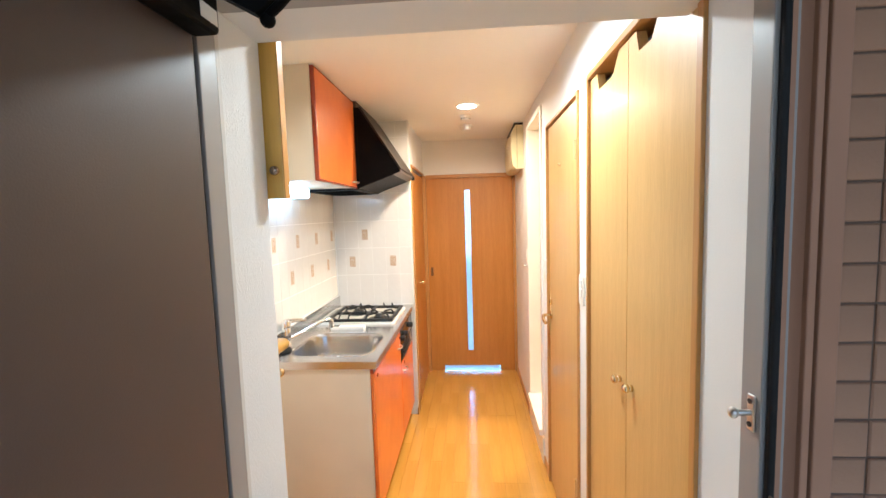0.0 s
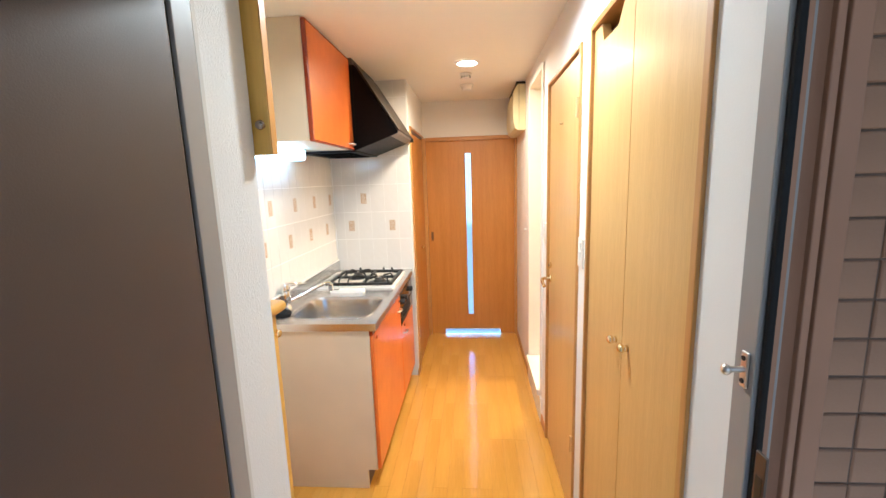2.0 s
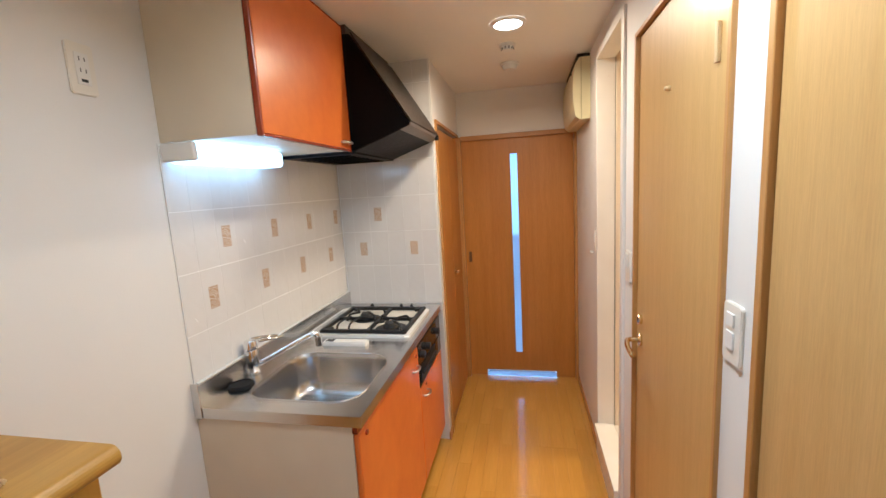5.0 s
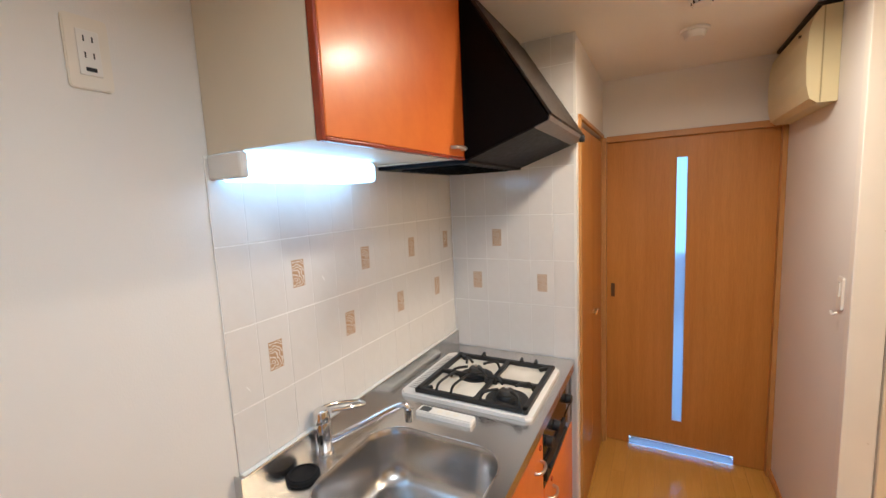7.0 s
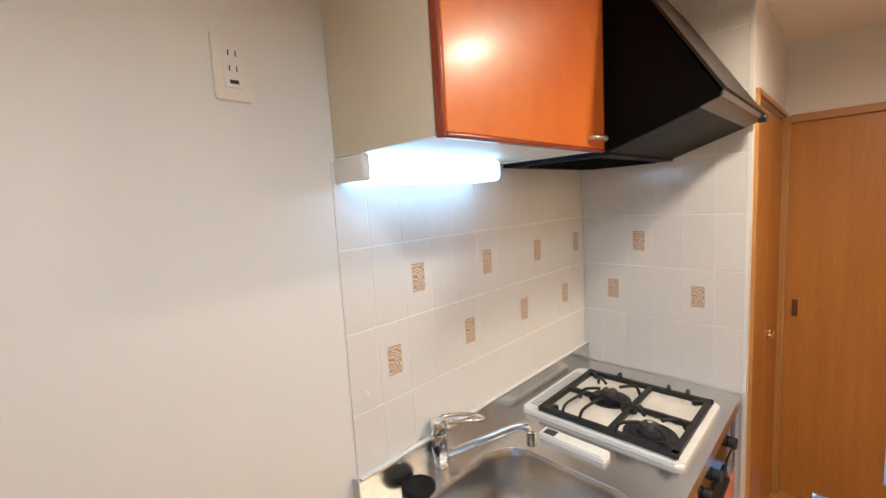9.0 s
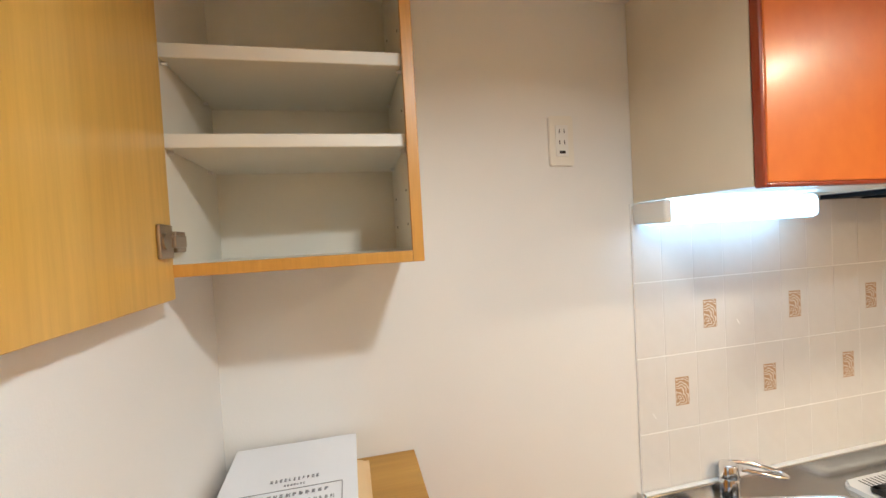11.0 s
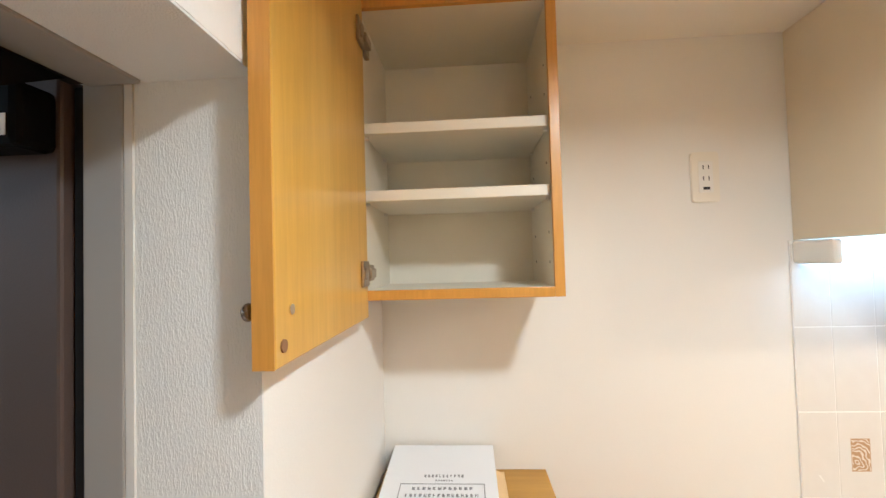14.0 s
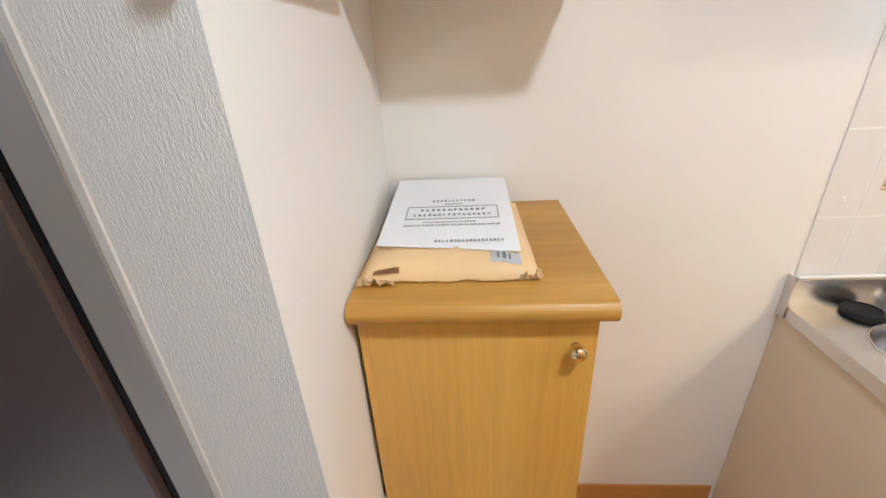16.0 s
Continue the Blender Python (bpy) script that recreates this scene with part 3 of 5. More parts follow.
def leaf_with_notch(y0, y1, notch_y0, notch_y1):
    """Leaf whose top edge has a sloping finger notch."""
    zt = CT - 0.022
    out = [(y0, 0.012), (y1, 0.012), (y1, zt), (notch_y1, zt), (notch_y1 - 0.02, zt - 0.055), (notch_y0 + 0.05, zt - 0.055), (notch_y0, zt), (y0, zt)]
    return prism(out, "x", RX + 0.004, RX + 0.030)


part("leaf", leaf_with_notch(C0 + 0.026, SPL - 0.002, 1.34, 1.48), VENEER, fc)
part("leaf", leaf_with_notch(SPL + 0.002, C1 - 0.018, 1.60, 1.80), VENEER, fc)
for ky, kz in ((1.570, 1.064), (1.483, 1.073)):
    kn = bmesh.new()
    cyl(RX + 0.000, ky, kz, 0.006, 0.010, "x", 14, bm=kn)
    cyl(RX - 0.004, ky, kz, 0.007, 0.012, "x", 14, r2=0.010, bm=kn)
    ball(RX - 0.014, ky, kz, 0.0125, (0.8, 1, 1), bm=kn)
    part("knob", kn, BRASS, fc, "small brass knob", smooth=True)
ff = thing("folding_closet_frame", RX, 1.53, 0.0, "thin pale wooden closet door frame", "door frame", kind="structure")
part("jamb", box(RX - 0.008, RX + 0.06, C0, C0 + 0.022, 0.0, CT, 0.002), TRIM, ff)
part("jamb", box(RX - 0.008, RX + 0.06, C1 - 0.016, C1 + 0.002, 0.0, CT, 0.002), TRIM, ff)
part("head", box(RX - 0.008, RX + 0.06, C0 + 0.022, C1 - 0.016, CT - 0.018, CT + 0.002, 0.002), TRIM_Y, ff)
structure("closet_back", boxes((RX + 0.6, RX + 0.65, C0 - 0.05, C1 + 0.05, -0.02, 2.3), (RX + T, RX + 0.6, C0 - 0.05, C0, -0.02, 2.3), (RX + T, RX + 0.6, C1, C1 + 0.05, -0.02, 2.3), (RX + T, RX + 0.6, C0, C1, 2.2, 2.3)), PAPER, "plain inside of the closet")

wc = thing("toilet_door", RX, 2.33, 0.0, "pale orange wood-veneer toilet door, closed", "door")
part("leaf", box(RX + 0.004, RX + 0.036, W0 + 0.016, W1 - 0.016, 0.012, WT - 0.016, 0.002), VENEER, wc)
part("rosette", cyl(RX - 0.001, 2.602, 0.995, 0.022, 0.008, "x", 24, bevel=0.002), BRASS, wc, "brass handle rosette")
lev = pipe([(RX - 0.004, 2.602, 0.995), (RX - 0.035, 2.602, 0.995), (RX - 0.046, 2.582, 0.994), (RX - 0.05, 2.547, 0.985), (RX - 0.048, 2.502, 0.978)], 0.0085)
part("lever", lev, BRASS, wc, "brass lever handle", smooth=True)
part("lock", cyl(RX - 0.002, 2.602, 1.068, 0.017, 0.012, "x", 20, bevel=0.002), BRASS, wc, "round brass toilet lock")
part("lock_slot", box(RX - 0.0095, RX - 0.0085, 2.600, 2.604, 1.060, 1.076), BLACK, wc)
for hz in (1.80, 0.368):
    hb = boxes((RX + 0.001, RX + 0.0035, 2.076, 2.091, hz - 0.036, hz + 0.036))
    cyl(RX - 0.001, 2.083, hz, 0.0045, 0.076, "z", 14, bm=hb)
    part("hinge", hb, SATINBRASS, wc, "brass butt hinge")
hk = bmesh.new()
cyl(RX + 0.000, 2.365, 1.775, 0.007, 0.008, "x", 16, bm=hk)
ball(RX - 0.006, 2.365, 1.775, 0.0055, bm=hk)
part("stop_button", hk, SATINBRASS, wc, "small metal button")
wf = thing("toilet_door_frame", RX, 2.33, 0.0, "orange-brown wooden toilet door frame", "door frame", kind="structure")
part("jamb", box(RX - 0.010, RX + 0.08, W0, W0 + 0.014, 0.0, WT, 0.002), TRIM, wf)
part("jamb", box(RX - 0.010, RX + 0.08, W1 - 0.014, W1, 0.0, WT, 0.002), TRIM, wf)
part("head", box(RX - 0.010, RX + 0.08, W0 + 0.014, W1 - 0.014, WT - 0.014, WT, 0.002), TRIM_Y, wf)
structure("toilet_back", boxes((RX + T + 0.002, RX + T + 0.04, W0 - 0.05, W1 + 0.05, -0.02, 2.2)), PAPER, "plain wall behind the toilet door")

# bath opening
bf = thing("bath_door_frame", RX, 3.13, BS, "white plastic bathroom door frame with a raised sill", "door frame", kind="structure")
part("jamb", box(RX - 0.012, RX + 0.075, B1 - 0.035, B1 + 0.004, BS, BT, 0.003), FRAMEWHITE, bf)
part("jamb", box(RX - 0.012, RX + 0.075, B0 - 0.004, B0 + 0.035, BS, BT, 0.003), FRAMEWHITE, bf)
part("head", box(RX - 0.012, RX + 0.075, B0 + 0.035, B1 - 0.035, BT - 0.03, BT + 0.006, 0.003), FRAMEWHITE, bf)
part("sill", box(RX - 0.03, RX + 0.075, B0 + 0.035, B1 - 0.035, BS - 0.03, BS + 0.012, 0.004), FRAMEWHITE, bf)
part("sill_face", box(RX - 0.012, RX - 0.0005, B0, B1, 0.0, BS - 0.031, 0.002), FRAMEWHITE, bf)
part("gasket", box(RX + 0.0755, RX + 0.079, B1 - 0.0365, B1 - 0.03, BS, BT, 0.001), plain("gasket_grey", (0.42, 0.38, 0.32), 0.6), bf, "grey rubber gasket")
part("inner_frame", box(RX + 0.0795, RX + 0.115, B1 - 0.045, B1 + 0.05, BS, BT, 0.003), BATHWALL, bf)
part("inner_frame", box(RX + 0.0795, RX + 0.115, B0 - 0.05, B0 + 0.045, BS, BT, 0.003), BATHWALL, bf)
part("inner_sill", box(RX + 0.0755, RX + 0.115, B0 + 0.045, B1 - 0.045, 0.05, BS + 0.01, 0.003), FRAMEWHITE, bf)
for sx, sz in ((RX + 0.055, 0.75), (RX + 0.055, 1.45), (RX + 0.045, 2.05)):
    part("screw", cyl(sx, B1 - 0.036, sz, 0.002, 0.003, "y", 10), NICKEL, bf)
BX0 = RX + 0.1155
structure("bath_walls", boxes((BX0, 2.0, 2.35, 2.40, -0.02, 2.3), (BX0, 2.0, 4.28, 4.33, -0.02, 2.3), (1.95, 2.0, 2.40, 4.28, -0.02, 2.3),
                              (BX0, 1.95, 2.40, 4.28, 2.2, 2.3), (BX0, 1.95, 2.40, 4.28, -0.02, 0.12),
                              (BX0, BX0 + 0.03, 3.49, 4.28, 0.12, 2.2), (BX0, BX0 + 0.03, 2.40, 2.77, 0.12, 2.2), (BX0, BX0 + 0.03, 2.77, 3.49, BT, 2.2), (BX0, BX0 + 0.03, 2.77, 3.49, 0.12, BS - 0.002)), BATHWALL, "cream plastic panels of the unit bathroom")
tub = thing("bathtub", 1.2, 3.9, 0.12, "cream plastic bathtub with a thick rim", "bathtub")
part("apron", box(BX0 + 0.034, 1.94, 3.585, 3.64, 0.122, 0.69, 0.012), BATHWALL, tub)
part("rim", box(BX0 + 0.034, 1.94, 4.13, 4.198, 0.122, 0.69, 0.012), BATHWALL, tub)
part("end_wall", box(BX0 + 0.034, BX0 + 0.10, 3.641, 4.129, 0.122, 0.688, 0.010), BATHWALL, tub)
part("end_wall", box(1.87, 1.94, 3.641, 4.129, 0.122, 0.688, 0.010), BATHWALL, tub)
part("bottom", box(BX0 + 0.101, 1.869, 3.641, 4.129, 0.122, 0.20), BATHWALL, tub)
part("overflow", box(BX0 + 0.10, BX0 + 0.13, 3.582, 3.5845, 0.57, 0.578), BLACK, tub)
part("back_ledge", box(BX0 + 0.031, 1.945, 4.201, 4.278, 0.12, 0.80, 0.01), BATHWALL, tub)

# box on the corridor wall
bx = thing("breaker_box", RX, 4.0, 1.9, "cream plastic breaker box cover near the ceiling", "breaker box")
prof = [(RX - 0.001, 1.897), (RX - 0.058, 1.897), (RX - 0.080, 1.915), (RX - 0.091, 1.965), (RX - 0.095, 2.06), (RX - 0.091, 2.15), (RX - 0.080, 2.20), (RX - 0.058, 2.232), (RX - 0.001, 2.232)]
part("cover", prism(prof, "y", 3.675, 4.30), CREAMPL, bx)
part("seam", box(RX - 0.052, RX - 0.048, 3.6725, 3.6748, 1.899, 2.230), plain("seam_shadow", (0.45, 0.38, 0.2), 0.5), bx)
# black filler paints the shade in the gap above the cover
part("top_gap_shade", box(RX - 0.07, RX - 0.001, 3.68, 4.29, 2.2355, 2.25, 0.002), BLACK, bx, "black filler for the shade in the gap under the ceiling")
part("screw", cyl(RX - 0.089, 3.80, 2.17, 0.005, 0.01, "x", 10), HOODGREY, bx)


def switch_plate(name, x, face, y, z, w, h, rockers, label):
    """A wall plate on a wall facing +x or -x; rockers: (dy, dz, w, h) of its keys."""
    s = 1 if face > 0 else -1
    th = thing(name, x, y, z, label, "switch")
    o = prism(rounded(y - w / 2, y + w / 2, z - h / 2, z + h / 2, 0.008, 4), "x", x + s * 0.0005, x + s * 0.007)
    bmesh.ops.bevel(o, geom=[e for e in o.edges if all(abs(v.co.x - (x + s * 0.007)) < 1e-5 for v in e.verts)], offset=0.002, segments=2, affect="EDGES")
    part("plate", o, PLATE, th)
    for dy, dz, rw, rh in rockers:
        part("rocker", box(x + s * 0.0072, x + s * 0.0115, y + dy - rw / 2, y + dy + rw / 2, z + dz - rh / 2, z + dz + rh / 2, 0.0015), WHITE, th)
    return th


switch_plate("light_switch", RX, -1, 1.963, 1.252, 0.066, 0.116, [(0, 0.027, 0.026, 0.026), (0, -0.012, 0.026, 0.034)], "ivory light switch plate with two rockers")
switch_plate("light_switch", RX, -1, 2.758, 1.222, 0.070, 0.12, [(0, 0.02, 0.026, 0.05)], "ivory light switch beside the bathroom")
switch_plate("light_switch", RX, -1, 3.515, 1.222, 0.050, 0.115, [(0, 0.015, 0.024, 0.05)], "narrow white light switch on the corridor wall")
hkk = thing("robe_hook", RX, 3.525, 1.12, "small white plastic wall hook", "hook")
part("hook", pipe([(RX - 0.0085, 3.515, 1.155), (RX - 0.022, 3.515, 1.148), (RX - 0.026, 3.515, 1.162)], 0.004), WHITE, hkk)

so = thing("wall_socket", LX, 2.047, 1.9, "ivory double wall socket plate with an earth flap", "socket")
o = prism(rounded(2.007, 2.075, 1.835, 1.961, 0.008, 4), "x", LX + 0.0005, LX + 0.007)
bmesh.ops.bevel(o, geom=[e for e in o.edges if all(abs(v.co.x - (LX + 0.007)) < 1e-5 for v in e.verts)], offset=0.002, segments=2, affect="EDGES")
part("plate", o, PLATE, so)
part("insert", box(LX + 0.0072, LX + 0.0095, 2.024, 2.058, 1.859, 1.937, 0.001), WHITE, so)
for dz in (0.02, -0.008):
    for dy in (-0.0065, 0.0065):
        part("slot", box(LX + 0.0096, LX + 0.0101, 2.041 + dy - 0.0011, 2.041 + dy + 0.0011, 1.902 + dz - 0.005, 1.902 + dz + 0.005), BLACK, so)
part("earth_flap", box(LX + 0.0096, LX + 0.0105, 2.033, 2.049, 1.866, 1.873), BLACK, so)

# ---- ceiling fittings ----
def downlight(x, y):
    th = thing("downlight", x, y, CEIL, "round recessed downlight with a warm glowing lens", "ceiling light", "hall downlights")
    b = bmesh.new()
    bmesh.ops.create_circle(b, segments=40, radius=0.062, matrix=Matrix.Translation((x, y, CEIL - 0.008)))
    inner = b.edges[:]
    r = bmesh.ops.extrude_edge_only(b, edges=inner)
    vs = [v for v in r["geom"] if isinstance(v, bmesh.types.BMVert)]
    for v in vs:
        d = (v.co - Vector((x, y, v.co.z)))
        v.co = Vector((x, y, CEIL - 0.001)) + d * (0.08 / 0.062)
    part("trim_ring", b, WHITE, th)
    part("lens", cyl(x, y, CEIL - 0.004, 0.0615, 0.006, "z", 40), LAMPGLOW, th)


for lx, ly in HALL_LAMPS:
    downlight(lx, ly)


def alarm(y, r, h, label):
    th = thing("smoke_detector", 0.0, y, CEIL, label, "smoke detector", "ceiling detectors")
    part("base", cyl(0, y, CEIL - 0.006, r, 0.011, "z", 32, bevel=0.002), WHITE, th)
    part("head", cyl(0, y, CEIL - 0.012 - h / 2, r * 0.66, h, "z", 28, r2=r * 0.8, bevel=0.002), WHITE, th)
    return th


sm = alarm(3.385, 0.042, 0.02, "small white ceiling sensor with slotted collar")
for k in range(10):
    a = 2 * math.pi * k / 10
    part("slot", box(0.03 * math.cos(a) - 0.003, 0.03 * math.cos(a) + 0.003, 3.385 + 0.03 * math.sin(a) - 0.003, 3.385 + 0.03 * math.sin(a) + 0.003, CEIL - 0.028, CEIL - 0.017), HOODGREY, sm)
alarm(3.725, 0.055, 0.026, "round white smoke detector on the ceiling")

# ---- kitchen ----
K0, K1, KF, KZ = 2.22, 3.444, -0.437, 0.879
wt = thing("worktop", -0.73, 2.83, 0.84, "stainless steel worktop with a pressed sink", "worktop")
SX0, SX1, SY0, SY1 = -0.915, -0.485, 2.295, 2.69
HX0, HX1, HY0, HY1 = -0.98, -0.47, 2.868, 3.303


def slab_with_hole(outer, hole, z):
    b = bmesh.new()
    vo = [b.verts.new((x, y, z)) for x, y in outer]
    vi = [b.verts.new((x, y, z)) for x, y in hole]
    es = [b.edges.new((vo[i], vo[(i + 1) % len(vo)])) for i in range(len(vo))] + [b.edges.new((vi[i], vi[(i + 1) % len(vi)])) for i in range(len(vi))]
    bmesh.ops.triangle_fill(b, edges=es, use_beauty=True)
    return b


hole = rounded(SX0, SX1, SY0, SY1, 0.10, 10)
slab = slab_with_hole([(LX + 0.022, K0), (KF, K0), (KF, K1), (LX + 0.022, K1)], hole, KZ)
rim = [e for e in slab.edges if e.is_boundary and all(v.co.y < K0 + 1e-4 or v.co.x > KF - 1e-4 for v in e.verts)]
r = bmesh.ops.extrude_edge_only(slab, edges=rim)
bmesh.ops.translate(slab, verts=[v for v in r["geom"] if isinstance(v, bmesh.types.BMVert)], vec=(0, 0, -0.036))
part("top", slab, STEEL, wt)
part("upstand", box(LX + 0.001, LX + 0.022, K0, K1, KZ - 0.036, 0.955, 0.003), STEEL, wt)
part("sealant", box(LX + 0.0085, LX + 0.021, K0 + 0.012, K1, 0.9555, 0.960, 0.001), WHITE, wt, "white sealant line")
part("end_cap", box(LX + 0.001, LX + 0.03, K0 - 0.004, K0 - 0.0005, KZ - 0.036, 0.962, 0.001), STEEL, wt)
bs = bmesh.new()
levels = [(0.0, 0.0), (0.003, -0.006), (0.008, -0.02), (0.014, -0.10), (0.024, -0.145), (0.05, -0.165), (0.11, -0.170)]
rings = []
for ins_, dz in levels:
    o = rounded(SX0 + ins_, SX1 - ins_, SY0 + ins_, SY1 - ins_, max(0.10 - ins_ * 0.3, 0.02), 10)
    rings.append([bs.verts.new((x, y, KZ + dz)) for x, y in o])
for a, c in zip(rings, rings[1:]):
    for i in range(len(a)):
        bs.faces.new((a[i], a[(i + 1) % len(a)], c[(i + 1) % len(a)], c[i]))
bs.faces.new(rings[-1])
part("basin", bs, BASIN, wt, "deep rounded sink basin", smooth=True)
part("basin_rim", join(bmesh.new(), pipe([(x, y, KZ + 0.0005) for x, y in hole] + [(hole[0][0], hole[0][1], KZ + 0.0005)], 0.0025, 6)), STEEL, wt, smooth=True)
dr = bmesh.new()
cyl(-0.71, 2.52, KZ - 0.168, 0.055, 0.006, "z", 32, bm=dr, bevel=0.002)
cyl(-0.71, 2.52, KZ - 0.163, 0.035, 0.006, "z", 32, bm=dr, bevel=0.002)
part("drain", dr, CHROME, wt)

cap = thing("drain_cap", -0.957, 2.368, KZ, "black rubber drain cover lying on the worktop", "drain cover")
cb = cyl(-0.957, 2.368, KZ + 0.0062, 0.045, 0.0115, "z", 36, bevel=0.004)
part("disc", cb, RUBBER, cap)
part("lip", pipe([(-0.957 + 0.037 * math.cos(2 * math.pi * k / 20), 2.368 + 0.037 * math.sin(2 * math.pi * k / 20), KZ + 0.0125) for k in range(21)], 0.003, 8), RUBBER, cap)

tap = thing("tap", -0.986, 2.48, KZ, "chrome single-lever kitchen tap", "tap")
part("base", cyl(-0.986, 2.48, KZ + 0.006, 0.027, 0.012, "z", 28, bevel=0.003), CHROME, tap, smooth=False)
part("body", cyl(-0.986, 2.48, KZ + 0.055, 0.025, 0.09, "z", 28, bevel=0.004), CHROME, tap, smooth=True)
part("head", cyl(-0.987, 2.479, KZ + 0.115, 0.0265, 0.04, "z", 28, r2=0.022, bevel=0.006), CHROME, tap, smooth=True)
lv = pipe([(-0.998, 2.492, KZ + 0.131), (-0.985, 2.54, KZ + 0.124), (-0.955, 2.592, KZ + 0.112), (-0.935, 2.603, KZ + 0.107), (-0.922, 2.594, KZ + 0.108), (-0.938, 2.55, KZ + 0.116), (-0.965, 2.50, KZ + 0.124)], 0.006)
part("lever", lv, CHROME, tap, "looped chrome lever", smooth=True)
sp = pipe([(-0.978, 2.488, KZ + 0.03), (-0.95, 2.515, KZ + 0.042), (-0.885, 2.585, KZ + 0.072), (-0.84, 2.636, KZ + 0.092), (-0.815, 2.655, KZ + 0.096), (-0.802, 2.661, KZ + 0.086)], 0.011)
part("spout", sp, CHROME, tap, "curved chrome spout", smooth=True)
part("nozzle", cyl(-0.801, 2.662, KZ + 0.066, 0.014, 0.045, "z", 20, bevel=0.003), CHROME, tap)

rm = thing("remote_control", -0.735, 2.80, KZ, "white plastic remote control lying beside the cooker", "remote control")
ro = prism(rounded(-0.846, -0.638, 2.766, 2.812, 0.008, 4), "z", KZ + 0.0005, KZ + 0.018)
bmesh.ops.bevel(ro, geom=[e for e in ro.edges if all(v.co.z > KZ + 0.017 for v in e.verts)], offset=0.004, segments=2, affect="EDGES")
part("case", ro, WHITE, rm)
part("screen", box(-0.834, -0.796, 2.774, 2.804, KZ + 0.0181, KZ + 0.0186), SCREEN, rm, "grey liquid crystal window")
for k in range(3):
    part("button", box(-0.77 + k * 0.03, -0.752 + k * 0.03, 2.781, 2.797, KZ + 0.0181, KZ + 0.0195, 0.0005), PLATE, rm)

hob = thing("gas_hob", -0.72, 3.08, KZ, "white enamel two-burner gas hob with black pan supports", "gas hob")
hp = prism(rounded(HX0, HX1, HY0, HY1, 0.022, 5), "z", KZ + 0.0005, KZ + 0.014)
bmesh.ops.bevel(hp, geom=[e for e in hp.edges if all(v.co.z > KZ + 0.013 for v in e.verts)], offset=0.007, segments=3, affect="EDGES")
part("plate", hp, ENAMEL, hob, "white enamel plate", smooth=False)
for k in range(22):
    yy = 2.915 + k * 0.0155
    part("vent_slot", box(-0.968, -0.938, yy, yy + 0.005, KZ + 0.0141, KZ + 0.0146), HOODGREY, hob)
GX = (-0.918, -0.488)
GY = (2.885, 3.272)
part("well_pan", box(GX[0] + 0.008, GX[1] - 0.008, GY[0] + 0.008, GY[1] - 0.008, KZ + 0.0142, KZ + 0.0158), plain("pan_enamel", (0.74, 0.70, 0.62), 0.25, vary=0.15), hob, "stained pale drip pan")


def grate(x0, x1, y0, y1):
    b = bmesh.new()
    h0, h1 = KZ + 0.016, KZ + 0.033
    w = 0.019
    box(x0, x1, y0, y0 + w, h0, h1, 0.002, b)
    box(x0, x1, y1 - w, y1, h0, h1, 0.002, b)
    box(x0, x0 + w, y0, y1, h0, h1, 0.002, b)
    box(x1 - w, x1, y0, y1, h0, h1, 0.002, b)
    return b


part("pan_support_frame", grate(GX[0], GX[1], GY[0], GY[1]), BLACK, hob, "black iron pan support frame")
part("cross_bar", box(GX[0] + 0.01, GX[1] - 0.01, 3.068, 3.086, KZ + 0.018, KZ + 0.034, 0.003), BLACK, hob)
part("cross_bar", box(-0.689, -0.671, GY[0] + 0.01, GY[1] - 0.01, KZ + 0.018, KZ + 0.031, 0.002), BLACK, hob)
BURN = [(-0.765, 3.105), (-0.585, 2.965)]
for bx_, by_ in BURN:
    bb = bmesh.new()
    cyl(bx_, by_, KZ + 0.020, 0.050, 0.008, "z", 36, bm=bb, bevel=0.002)
    cyl(bx_, by_, KZ + 0.031, 0.040, 0.014, "z", 36, r2=0.034, bm=bb, bevel=0.002)
    part("burner", bb, BLACK, hob, "round black burner")
    part("burner_dish", cyl(bx_, by_, KZ + 0.0168, 0.076 if by_ < 3.05 else 0.070, 0.0018, "z", 36), BLACK, hob)
    part("burner_cap", cyl(bx_, by_, KZ + 0.045, 0.030, 0.013, "z", 30, r2=0.024, bevel=0.002), plain("burner_grey", (0.06, 0.055, 0.05), 0.5, 0.4), hob)
    part("thermostat", cyl(bx_, by_, KZ + 0.053, 0.008, 0.012, "z", 16, bevel=0.002), CHROME, hob)
    for k in range(4):
        a = radians(45 + 90 * k)
        c, s = math.cos(a), math.sin(a)
        part("pan_finger", pipe([(bx_ + c * 0.034, by_ + s * 0.034, KZ + 0.058), (bx_ + c * 0.060, by_ + s * 0.060, KZ + 0.060), (bx_ + c * 0.092, by_ + s * 0.092, KZ + 0.056), (bx_ + c * 0.106, by_ + s * 0.106, KZ + 0.027)], 0.0055, 8), BLACK, hob)
for gx_ in (-0.79, -0.62, -0.56):
    part("back_prong", pipe([(gx_, GY[1] - 0.004, KZ + 0.028), (gx_, GY[1] - 0.012, KZ + 0.050), (gx_ + 0.006, GY[1] - 0.05, KZ + 0.052)], 0.0052, 8), BLACK, hob)

for gx_ in (-0.835, -0.775):
    part("front_prong", pipe([(gx_, GY[0] + 0.012, KZ + 0.028), (gx_ + 0.004, GY[0] + 0.030, KZ + 0.054), (gx_ + 0.012, GY[0] + 0.105, KZ + 0.056), (gx_ + 0.016, GY[0] + 0.150, KZ + 0.050)], 0.0048, 8), BLACK, hob)
